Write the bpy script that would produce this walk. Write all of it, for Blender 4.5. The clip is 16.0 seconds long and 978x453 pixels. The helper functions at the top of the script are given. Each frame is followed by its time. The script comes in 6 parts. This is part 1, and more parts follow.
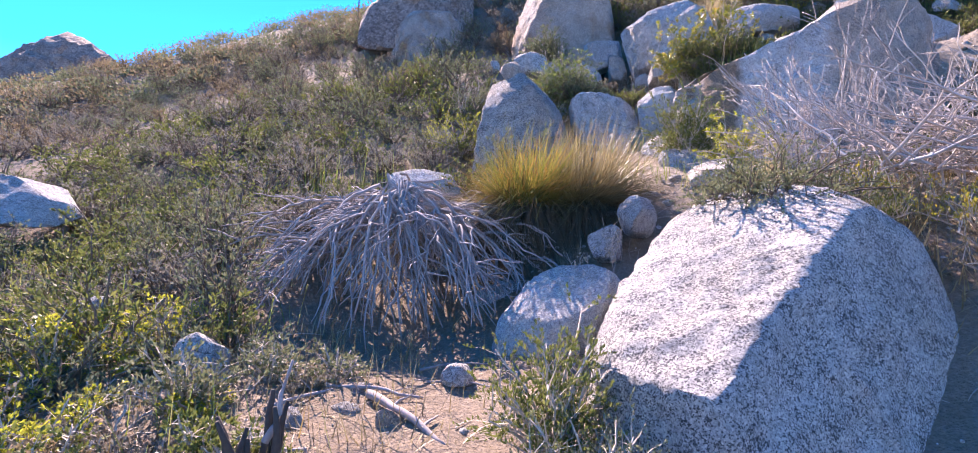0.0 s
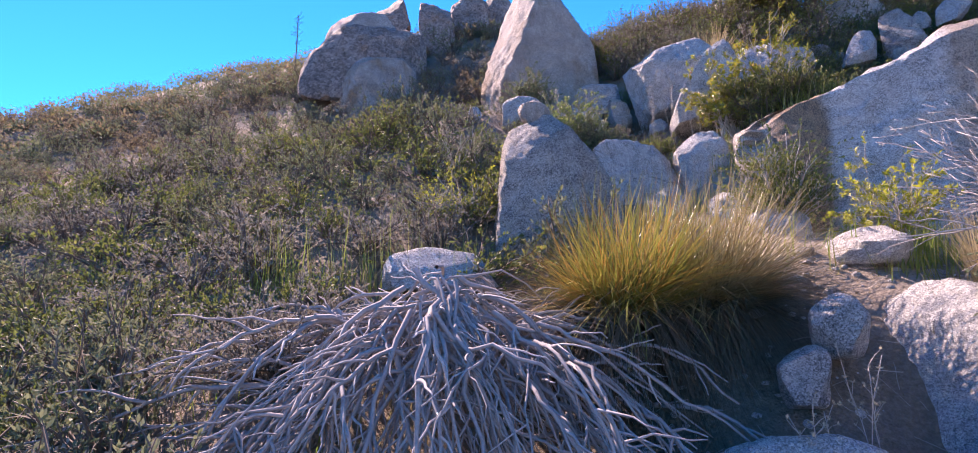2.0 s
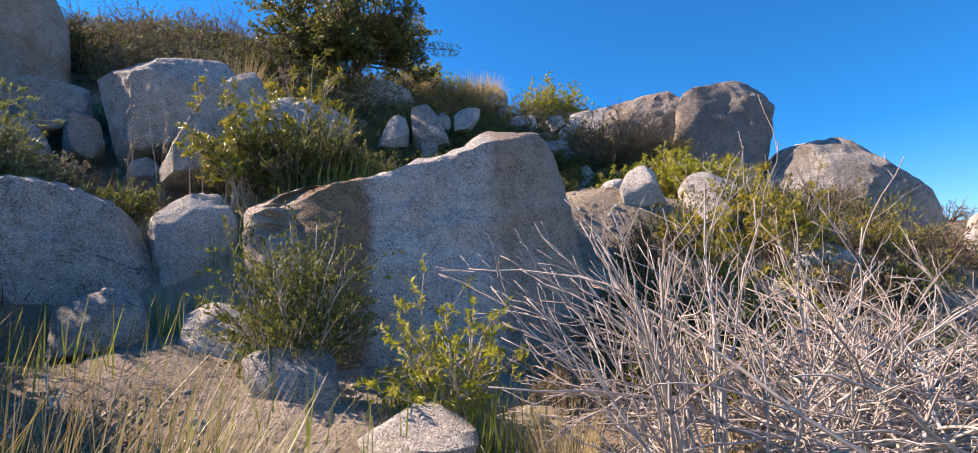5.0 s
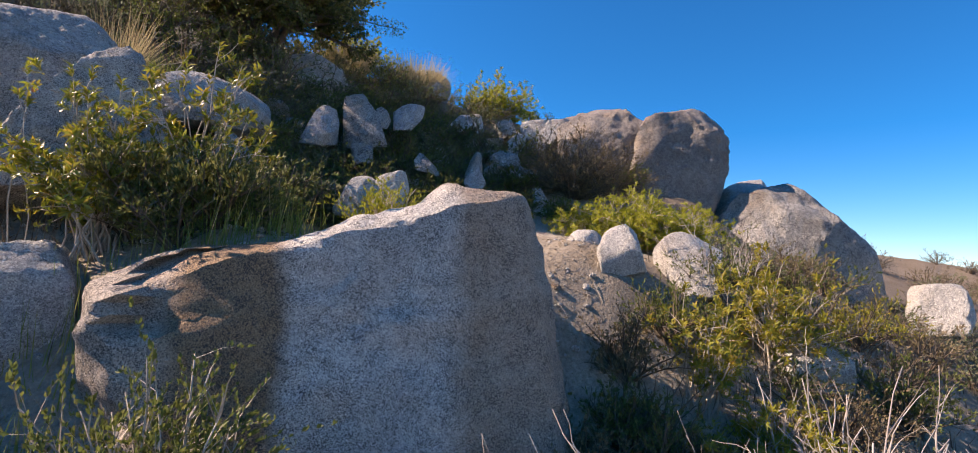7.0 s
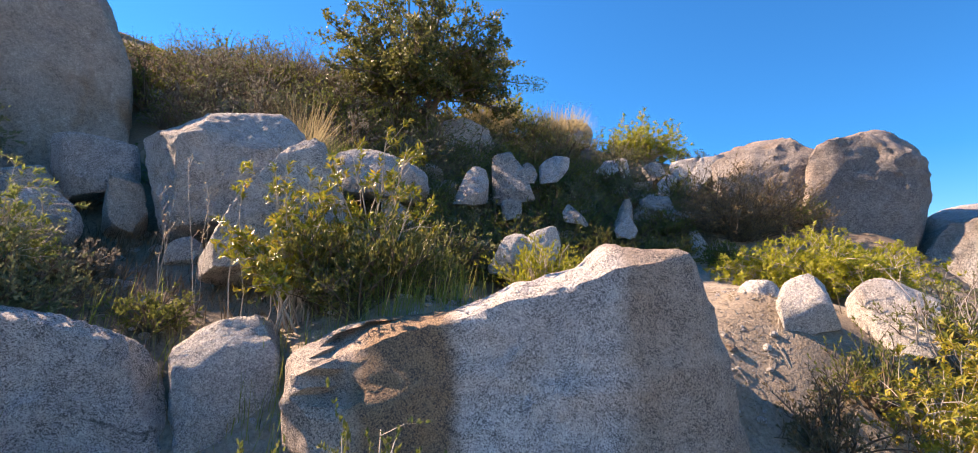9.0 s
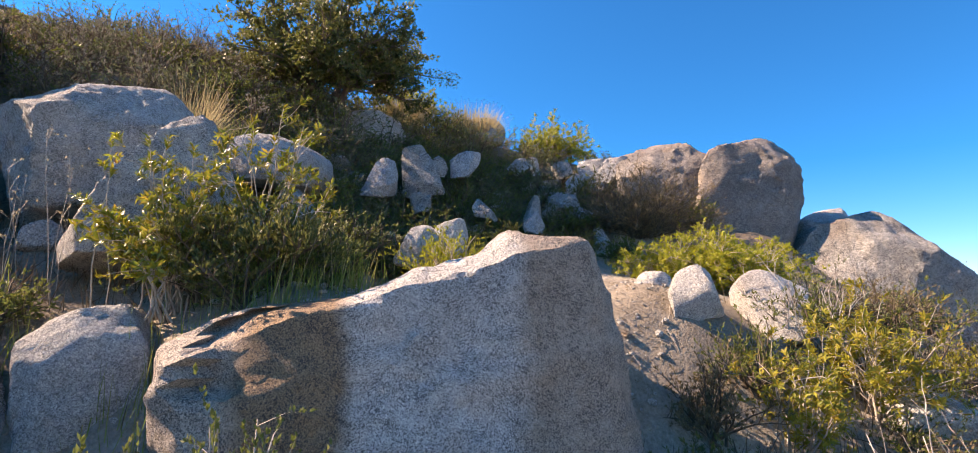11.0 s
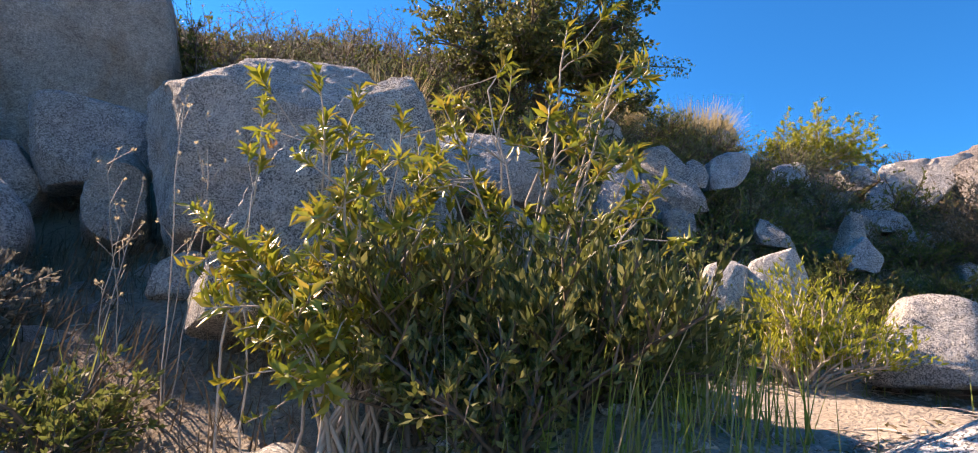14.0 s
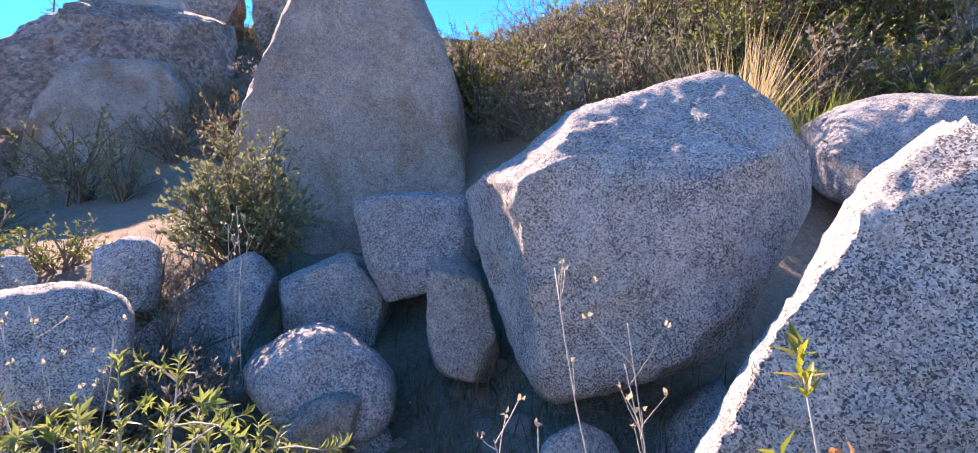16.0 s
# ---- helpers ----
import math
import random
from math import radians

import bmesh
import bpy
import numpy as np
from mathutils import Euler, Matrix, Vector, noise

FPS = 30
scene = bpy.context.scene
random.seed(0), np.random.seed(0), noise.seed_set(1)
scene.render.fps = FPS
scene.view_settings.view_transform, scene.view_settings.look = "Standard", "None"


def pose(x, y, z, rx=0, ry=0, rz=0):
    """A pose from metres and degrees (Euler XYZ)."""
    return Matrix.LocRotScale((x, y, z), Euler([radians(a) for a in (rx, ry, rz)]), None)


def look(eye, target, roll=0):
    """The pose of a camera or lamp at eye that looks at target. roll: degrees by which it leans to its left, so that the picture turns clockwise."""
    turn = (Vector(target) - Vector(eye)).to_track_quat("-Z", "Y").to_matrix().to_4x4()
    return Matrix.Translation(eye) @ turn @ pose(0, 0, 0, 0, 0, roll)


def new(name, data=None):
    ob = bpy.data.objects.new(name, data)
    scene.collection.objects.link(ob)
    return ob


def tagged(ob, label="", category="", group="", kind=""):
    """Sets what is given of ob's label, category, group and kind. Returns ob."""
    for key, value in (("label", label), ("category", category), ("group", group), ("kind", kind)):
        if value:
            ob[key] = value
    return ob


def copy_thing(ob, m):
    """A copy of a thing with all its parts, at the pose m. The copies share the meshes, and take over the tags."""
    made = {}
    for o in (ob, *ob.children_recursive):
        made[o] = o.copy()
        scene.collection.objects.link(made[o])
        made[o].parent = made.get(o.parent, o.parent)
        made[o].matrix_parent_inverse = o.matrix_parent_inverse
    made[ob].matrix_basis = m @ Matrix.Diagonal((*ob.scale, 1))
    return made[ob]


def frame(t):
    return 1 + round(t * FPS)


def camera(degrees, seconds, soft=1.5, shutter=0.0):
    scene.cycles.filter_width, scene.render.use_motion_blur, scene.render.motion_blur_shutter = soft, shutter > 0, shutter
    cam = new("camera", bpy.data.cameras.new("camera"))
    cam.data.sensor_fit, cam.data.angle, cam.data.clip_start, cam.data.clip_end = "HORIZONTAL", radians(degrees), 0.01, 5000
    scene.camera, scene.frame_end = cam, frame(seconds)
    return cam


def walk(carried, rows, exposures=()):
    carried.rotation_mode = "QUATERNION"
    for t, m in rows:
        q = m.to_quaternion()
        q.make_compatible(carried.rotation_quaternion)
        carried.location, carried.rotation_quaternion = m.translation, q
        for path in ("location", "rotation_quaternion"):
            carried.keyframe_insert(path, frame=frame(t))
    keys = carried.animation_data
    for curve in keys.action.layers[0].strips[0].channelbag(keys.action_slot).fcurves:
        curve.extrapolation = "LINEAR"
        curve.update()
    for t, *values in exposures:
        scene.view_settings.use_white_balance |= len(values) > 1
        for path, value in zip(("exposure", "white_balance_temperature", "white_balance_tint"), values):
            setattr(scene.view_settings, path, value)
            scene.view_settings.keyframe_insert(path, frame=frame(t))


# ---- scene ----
cam = camera(84.7, 16.0, soft=1.0)
PATH = [
    (0, (0.637, 0.368, 1.453), (0.477, 2.361, 1.406), -1.1),
    (0.5, (0.329, 0.616, 1.411), (0.042, 2.595, 1.392), -3.1),
    (1, (0.078, 1.181, 1.468), (-0.216, 3.159, 1.467), -3.9),
    (1.1, (0.074, 1.216, 1.484), (-0.183, 3.199, 1.501), -4.0),
    (1.5, (-0.016, 1.499, 1.594), (-0.157, 3.494, 1.609), -3.7),
    (2, (-0.252, 2.0, 1.778), (-0.158, 3.993, 1.921), -3.3),
    (2.5, (0.047, 2.285, 1.879), (0.514, 4.227, 1.982), -2.5),
    (3, (0.188, 2.524, 2.039), (1.008, 4.34, 2.213), -3.1),
    (3.5, (0.209, 2.826, 2.145), (1.296, 4.472, 2.471), -1.9),
    (4, (0.273, 2.981, 2.179), (1.59, 4.45, 2.506), -1.1),
    (4.5, (0.553, 3.336, 2.124), (2.055, 4.629, 2.393), -1.9),
    (4.7, (0.644, 3.452, 2.191), (2.153, 4.739, 2.448), -1.8),
    (6.8, (1.274, 4.369, 2.975), (3.02, 5.334, 3.118), 3.6),
    (7, (1.291, 4.401, 3.062), (3.009, 5.415, 3.21), 3.5),
    (7.5, (1.26, 4.455, 3.131), (2.819, 5.693, 3.324), 3.9),
    (8, (1.241, 4.483, 3.171), (2.662, 5.868, 3.424), 3.7),
    (8.5, (1.23, 4.497, 3.179), (2.585, 5.942, 3.454), 2.3),
    (9, (1.257, 4.478, 3.181), (2.63, 5.905, 3.458), 2.2),
    (9.5, (1.298, 4.451, 3.184), (2.755, 5.793, 3.459), 1.9),
    (9.7, (1.306, 4.432, 3.18), (2.789, 5.744, 3.461), 1.6),
    (11.8, (1.529, 4.589, 2.984), (3.124, 5.76, 3.275), 2.3),
    (12, (1.656, 4.697, 2.955), (3.183, 5.953, 3.256), 2.9),
    (12.5, (1.838, 5.16, 3.50), (3.308, 6.466, 3.836), 3.2),
    (13, (1.898, 5.7, 3.555), (3.338, 7.032, 3.922), 3.6),
    (13.5, (1.96, 5.965, 3.55), (3.369, 7.34, 3.889), 4.1),
    (14, (2.081, 6.261, 3.372), (3.228, 7.861, 3.724), 4.6),
    (14.5, (2.18, 6.591, 3.753), (3.166, 8.304, 4.054), 5.3),
    (15, (2.13, 6.759, 3.793), (2.878, 8.6, 4.022), 3.0),
    (15.5, (1.993, 7.06, 4.044), (2.436, 9.005, 4.174), -0.2),
    (16, (1.919, 7.253, 4.098), (2.204, 9.229, 4.212), -3.0),
]
walk(cam, [(t, look(eye, target, roll)) for t, eye, target, roll in PATH], [(0.0, 1.8, 6900, 37), (0.8, 1.5, 6900, 38), (1.5, 1.38, 7200, 42), (2.5, 1.65, 7100, 38), (4.0, 1.27, 7800, 25), (7.0, 0.8, 8000, 26), (7.5, 1.28, 8400, 29), (9.0, 1.35, 9200, 30), (12.0, 1.22, 8700, 26), (12.5, 1.32, 9200, 30), (13.0, 1.17, 9200, 29), (13.5, 1.07, 8800, 28), (14.0, 1.3, 8500, 28), (14.5, 1.57, 8900, 32), (16.0, 2.07, 8000, 38)])

# ---- world, sun and sky ----
SUN_AZ, SUN_EL = 25.0, 38.0   # degrees left of +y, above the horizon
world = bpy.data.worlds.new("world")
scene.world = world
world.use_nodes = True
wn, wl = world.node_tree.nodes, world.node_tree.links
sky = wn.new("ShaderNodeTexSky")
sky.sky_type = "NISHITA"
sky.sun_disc = False
sky.sun_elevation = radians(SUN_EL)
sky.sun_rotation = radians(-SUN_AZ)
sky.altitude, sky.air_density, sky.dust_density, sky.ozone_density = 1500.0, 1.0, 0.0, 6.0
deep = wn.new("ShaderNodeHueSaturation")
deep.inputs["Saturation"].default_value, deep.inputs["Value"].default_value = 1.35, 0.97
wl.new(sky.outputs[0], deep.inputs["Color"])
wl.new(deep.outputs[0], wn["Background"].inputs[0])
wn["Background"].inputs[1].default_value = 0.135

sun_data = bpy.data.lights.new("sun", "SUN")
sun_data.energy, sun_data.angle, sun_data.color = 5.5, radians(0.5), (1.0, 0.92, 0.80)
sun = new("sun", sun_data)
sun_dir = Vector((-math.sin(radians(SUN_AZ)) * math.cos(radians(SUN_EL)), math.cos(radians(SUN_AZ)) * math.cos(radians(SUN_EL)), math.sin(radians(SUN_EL))))
sun.matrix_world = look(sun_dir * 60, (0, 0, 0))


# ---- materials ----
def material(name, rough=0.85, spec=0.3):
    m = bpy.data.materials.new(name)
    m.use_nodes = True
    b = m.node_tree.nodes["Principled BSDF"]
    b.inputs["Roughness"].default_value = rough
    b.inputs["Specular IOR Level"].default_value = spec
    return m, m.node_tree.nodes, m.node_tree.links, b


def tex(n, l, kind, scale, vec, detail=3.0, rough=0.55, **more):
    t = n.new(kind)
    t.inputs["Scale"].default_value = scale
    if kind == "ShaderNodeTexNoise":
        t.inputs["Detail"].default_value = detail
        t.inputs["Roughness"].default_value = rough
    l.new(vec, t.inputs["Vector"])
    return t


def ramp(n, l, src, stops):
    r = n.new("ShaderNodeValToRGB")
    e = r.color_ramp.elements
    while len(e) < len(stops):
        e.new(0.5)
    for k, (p, c) in enumerate(stops):
        e[k].position, e[k].color = p, (*c, 1) if len(c) == 3 else c
    l.new(src, r.inputs[0])
    return r.outputs[0]


def mix(n, l, fac, a, b, mode="MIX"):
    m = n.new("ShaderNodeMix")
    m.data_type, m.blend_type = "RGBA", mode
    for key, v in ((0, fac), (6, a), (7, b)):
        if isinstance(v, (float, int)):
            m.inputs[key].default_value = v
        elif isinstance(v, tuple):
            m.inputs[key].default_value = (*v, 1)
        else:
            l.new(v, m.inputs[key])
    return m.outputs[2]


def bump(n, l, height, strength, distance, before=None):
    b = n.new("ShaderNodeBump")
    b.inputs["Strength"].default_value, b.inputs["Distance"].default_value = strength, distance
    l.new(height, b.inputs["Height"])
    if before:
        l.new(before, b.inputs["Normal"])
    return b.outputs[0]


def place(n):
    """World-size texture coordinates; the rocks keep their meshes in world places."""
    return n.new("ShaderNodeTexCoord").outputs["Object"]


def crystals(n, l, v, col, amount, size):
    """Angular mineral grains: black mica in loose clusters, grey quartz and white feldspar."""
    wob = mix(n, l, 0.012, v, tex(n, l, "ShaderNodeTexNoise", 60.0, v, 2).outputs["Color"], "ADD")
    cluster = tex(n, l, "ShaderNodeTexNoise", 9.0, v, 3).outputs[0]
    for scale, share, amt in ((size * 1.5, 0.075, amount * 0.8), (size * 2.7, 0.18, amount)):
        cell = n.new("ShaderNodeSeparateColor")
        l.new(tex(n, l, "ShaderNodeTexVoronoi", scale, wob).outputs["Color"], cell.inputs[0])
        shift = n.new("ShaderNodeMath")
        shift.operation = "MULTIPLY_ADD"
        shift.inputs[1].default_value = -0.7
        l.new(cluster, shift.inputs[0])
        l.new(cell.outputs[0], shift.inputs[2])
        lift = n.new("ShaderNodeMath")
        lift.operation = "LESS_THAN"
        lift.inputs[1].default_value = share - 0.35
        l.new(shift.outputs[0], lift.inputs[0])
        fac = n.new("ShaderNodeMath")
        fac.operation = "MULTIPLY"
        fac.inputs[1].default_value = amt
        l.new(lift.outputs[0], fac.inputs[0])
        tone = ramp(n, l, cell.outputs[1], [(0.0, (0.52, 0.52, 0.53)), (0.4, (1.0, 0.99, 0.98)), (1.0, (1.32, 1.31, 1.29))])
        col = mix(n, l, 0.75, col, tone, "MULTIPLY")
        col = mix(n, l, fac.outputs[0], col, (0.05, 0.05, 0.055))
    # thin cracks that come and go
    far = mix(n, l, 0.2, v, tex(n, l, "ShaderNodeTexNoise", 2.3, v, 5).outputs["Color"], "ADD")
    net = tex(n, l, "ShaderNodeTexVoronoi", 1.1, far)
    net.feature = "DISTANCE_TO_EDGE"
    line = ramp(n, l, net.outputs["Distance"], [(0.002, (0.7, 0.7, 0.7)), (0.006, (0, 0, 0))])
    where = ramp(n, l, tex(n, l, "ShaderNodeTexNoise", 1.9, v, 2).outputs[0], [(0.60, (0, 0, 0)), (0.66, (1, 1, 1))])
    return mix(n, l, mix(n, l, 1.0, line, where, "MULTIPLY"), col, (0.06, 0.055, 0.05))


def granite(name, base, dark, speck, stain=0.25, stain_col=(0.30, 0.20, 0.12), speck_size=95.0, lichen=0.15):
    m, n, l, b = material(name, 0.88, 0.25)
    v = place(n)
    tone = ramp(n, l, tex(n, l, "ShaderNodeTexNoise", 1.7, v, 5).outputs[0], [(0.3, dark), (0.62, base)])
    grain = ramp(n, l, tex(n, l, "ShaderNodeTexNoise", 26.0, v, 4, 0.7).outputs[0], [(0.35, (0.70, 0.70, 0.70)), (0.65, (1.05, 1.05, 1.05))])
    col = mix(n, l, 0.8, tone, grain, "MULTIPLY")
    # rusty stains in broad patches, stretched down the face
    mp = n.new("ShaderNodeMapping")
    mp.inputs["Scale"].default_value = (1.4, 1.4, 0.55)
    l.new(v, mp.inputs["Vector"])
    patch = ramp(n, l, tex(n, l, "ShaderNodeTexNoise", 1.3, mp.outputs[0], 4, 0.6).outputs[0], [(0.52, (0, 0, 0)), (0.66, (stain, stain, stain))])
    col = mix(n, l, patch, col, stain_col)
    col = crystals(n, l, v, col, speck, speck_size)
    li = ramp(n, l, tex(n, l, "ShaderNodeTexNoise", 5.0, v, 6, 0.75).outputs[0], [(0.60, (0, 0, 0)), (0.68, (lichen, lichen, lichen))])
    col = mix(n, l, li, col, (0.72, 0.69, 0.63))
    l.new(col, b.inputs["Base Color"])
    h1 = tex(n, l, "ShaderNodeTexNoise", 7.0, v, 8, 0.62).outputs[0]
    h2 = tex(n, l, "ShaderNodeTexNoise", 60.0, v, 5, 0.75).outputs[0]
    h3 = tex(n, l, "ShaderNodeTexNoise", 22.0, v, 6, 0.65).outputs[0]
    l.new(bump(n, l, h2, 0.9, 0.020, bump(n, l, h3, 0.6, 0.045, bump(n, l, h1, 0.85, 0.09))), b.inputs["Normal"])
    return m


GRANITE = {
    "grey": granite("granite_grey", (0.60, 0.59, 0.575), (0.42, 0.415, 0.405), 0.65, 0.2),
    "pale": granite("granite_pale", (0.67, 0.65, 0.615), (0.50, 0.485, 0.46), 0.4, 0.2, lichen=0.3),
    "speck": granite("granite_speckled", (0.64, 0.62, 0.59), (0.50, 0.485, 0.465), 0.85, 0.22, (0.42, 0.34, 0.24), 122.0, 0.2),
    "mica": granite("granite_mica", (0.64, 0.625, 0.595), (0.48, 0.465, 0.44), 0.9, 0.25, (0.42, 0.35, 0.26), 78.0, 0.2),
    # weathered granite; its dark tone also serves as painted shade on some rocks
    "stain": granite("granite_weathered_shaded", (0.48, 0.46, 0.43), (0.32, 0.31, 0.29), 0.9, 0.5, (0.30, 0.21, 0.13), 84.0),
    "brown": granite("granite_brown", (0.52, 0.45, 0.39), (0.33, 0.27, 0.22), 0.4, 0.8, (0.30, 0.18, 0.10)),
    "tan": granite("granite_tan", (0.38, 0.345, 0.315), (0.24, 0.215, 0.20), 0.6, 0.5, (0.38, 0.27, 0.18), 70.0),
    "far": granite("granite_far", (0.36, 0.29, 0.25), (0.20, 0.16, 0.14), 0.2, 0.6, (0.26, 0.17, 0.12), 9.0),
}


def slab_granite():
    """The great slab: pale speckled face, a rusty band down its broken left end and another along its right edge."""
    m, n, l, b = material("granite_slab", 0.88, 0.25)
    v = place(n)
    tone = ramp(n, l, tex(n, l, "ShaderNodeTexNoise", 2.2, v, 5).outputs[0], [(0.3, (0.54, 0.525, 0.505)), (0.65, (0.67, 0.65, 0.62))])
    grain = ramp(n, l, tex(n, l, "ShaderNodeTexNoise", 30.0, v, 4, 0.7).outputs[0], [(0.35, (0.70, 0.70, 0.70)), (0.65, (1.05, 1.05, 1.05))])
    col = mix(n, l, 0.8, tone, grain, "MULTIPLY")
    along = n.new("ShaderNodeVectorMath")
    along.operation = "DOT_PRODUCT"
    along.inputs[1].default_value = (0.80, -0.60, 0.0)
    l.new(v, along.inputs[0])
    wob = tex(n, l, "ShaderNodeTexNoise", 3.5, v, 4).outputs[0]
    add = n.new("ShaderNodeMath")
    add.operation = "MULTIPLY_ADD"
    add.inputs[1].default_value = 0.22
    l.new(wob, add.inputs[0])
    l.new(along.outputs["Value"], add.inputs[2])
    rng = n.new("ShaderNodeMapRange")
    rng.inputs[1].default_value, rng.inputs[2].default_value = SLAB_LEFT, SLAB_RIGHT
    l.new(add.outputs[0], rng.inputs[0])
    band = ramp(n, l, rng.outputs[0], [(0.0, (0.35, 0.35, 0.35)), (0.15, (0.5, 0.5, 0.5)), (0.20, (0.9, 0.9, 0.9)), (0.37, (0.9, 0.9, 0.9)), (0.42, (0.0, 0.0, 0.0)), (0.80, (0.0, 0.0, 0.0)), (0.87, (0.6, 0.6, 0.6)), (1.0, (0.55, 0.55, 0.55))])
    col = mix(n, l, band, col, (0.31, 0.19, 0.10))
    col = crystals(n, l, v, col, 0.85, 108.0)
    l.new(col, b.inputs["Base Color"])
    h1 = tex(n, l, "ShaderNodeTexNoise", 8.0, v, 8, 0.6).outputs[0]
    h2 = tex(n, l, "ShaderNodeTexNoise", 65.0, v, 4, 0.7).outputs[0]
    l.new(bump(n, l, h2, 1.0, 0.020, bump(n, l, h1, 0.6, 0.05)), b.inputs["Normal"])
    return m


SLAB_LEFT, SLAB_RIGHT = -2.15, -0.25
GRANITE["slab"] = slab_granite()


def soil():
    m, n, l, b = material("dry_soil", 0.97, 0.1)
    v = place(n)
    big = ramp(n, l, tex(n, l, "ShaderNodeTexNoise", 0.5, v, 6, 0.6).outputs[0], [(0.35, (0.29, 0.24, 0.185)), (0.5, (0.43, 0.375, 0.305)), (0.7, (0.57, 0.51, 0.43))])
    grit = ramp(n, l, tex(n, l, "ShaderNodeTexNoise", 45.0, v, 6, 0.75).outputs[0], [(0.3, (0.5, 0.47, 0.44)), (0.6, (1, 1, 1)), (0.75, (1.25, 1.2, 1.15))])
    col = mix(n, l, 0.85, big, grit, "MULTIPLY")
    # away from the bench: dark brown loam, darkened also for the shade on it
    away = n.new("ShaderNodeVectorMath")
    away.operation = "DISTANCE"
    away.inputs[1].default_value = (4.9, 6.2, 3.0)
    l.new(v, away.inputs[0])
    edge = n.new("ShaderNodeMath")
    edge.operation = "MULTIPLY_ADD"
    edge.inputs[1].default_value = 2.2
    l.new(tex(n, l, "ShaderNodeTexNoise", 0.9, v, 5, 0.6).outputs[0], edge.inputs[0])
    l.new(away.outputs["Value"], edge.inputs[2])
    zone = n.new("ShaderNodeMapRange")
    zone.inputs[1].default_value, zone.inputs[2].default_value, zone.inputs[4].default_value = 3.6, 5.2, 0.72
    l.new(edge.outputs[0], zone.inputs[0])
    loam_shade = mix(n, l, 0.85, (0.21, 0.155, 0.11), grit, "MULTIPLY")
    col = mix(n, l, zone.outputs[0], col, loam_shade)
    lit = ramp(n, l, tex(n, l, "ShaderNodeTexNoise", 3.2, v, 8, 0.75).outputs[0], [(0.54, (0, 0, 0)), (0.68, (0.5, 0.5, 0.5))])
    col = mix(n, l, lit, col, (0.17, 0.13, 0.09))
    l.new(col, b.inputs["Base Color"])
    h1 = tex(n, l, "ShaderNodeTexNoise", 9.0, v, 8, 0.7).outputs[0]
    h2 = tex(n, l, "ShaderNodeTexVoronoi", 75.0, v).outputs[0]
    l.new(bump(n, l, h2, 0.45, 0.012, bump(n, l, h1, 0.7, 0.08)), b.inputs["Normal"])
    return m


SOIL = soil()


def plant(name, cols, rough=0.6, through_light=0.35, spec=0.3):
    """Leaf or twig: its colour differs from leaf to leaf; leaves let some light through."""
    m, n, l, b = material(name, rough, spec)
    g = n.new("ShaderNodeNewGeometry")
    c = ramp(n, l, g.outputs["Random Per Island"], [(k / max(1, len(cols) - 1), c) for k, c in enumerate(cols)])
    v = place(n)
    d = ramp(n, l, tex(n, l, "ShaderNodeTexNoise", 60.0, v, 3).outputs[0], [(0.3, (0.7, 0.7, 0.7)), (0.7, (1.1, 1.1, 1.1))])
    c = mix(n, l, 0.7, c, d, "MULTIPLY")
    l.new(c, b.inputs["Base Color"])
    if through_light:
        t = n.new("ShaderNodeBsdfTranslucent")
        l.new(c, t.inputs["Color"])
        s = n.new("ShaderNodeMixShader")
        s.inputs[0].default_value = through_light
        l.new(b.outputs[0], s.inputs[1])
        l.new(t.outputs[0], s.inputs[2])
        l.new(s.outputs[0], n["Material Output"].inputs[0])
    return m


# ---- ground ----
TRAIL = [(0.6, 0.4, 0.08), (0.13, 2.4, 0.60), (-0.1, 3.4, 0.62), (0.2, 3.9, 0.66), (0.9, 3.2, 0.62), (1.0, 4.0, 0.85), (1.3, 4.5, 1.25), (1.7, 4.0, 0.85), (2.2, 4.85, 1.55), (2.1, 5.5, 1.78), (1.9, 6.0, 1.92), (1.8, 6.6, 2.1), (1.9, 7.15, 2.15), (1.4, 7.0, 2.05), (2.3, 6.4, 1.95), (2.6, 6.55, 2.0), (3.15, 6.15, 1.88), (3.75, 5.72, 1.82), (2.8, 6.0, 1.8), (3.4, 5.5, 1.75), (4.1, 5.15, 1.8), (4.6, 5.0, 1.95), (1.7, 2.9, 0.6), (2.6, 3.7, 1.3), (3.2, 3.4, 1.35), (2.9, 4.3, 1.6), (3.6, 3.9, 1.6)]
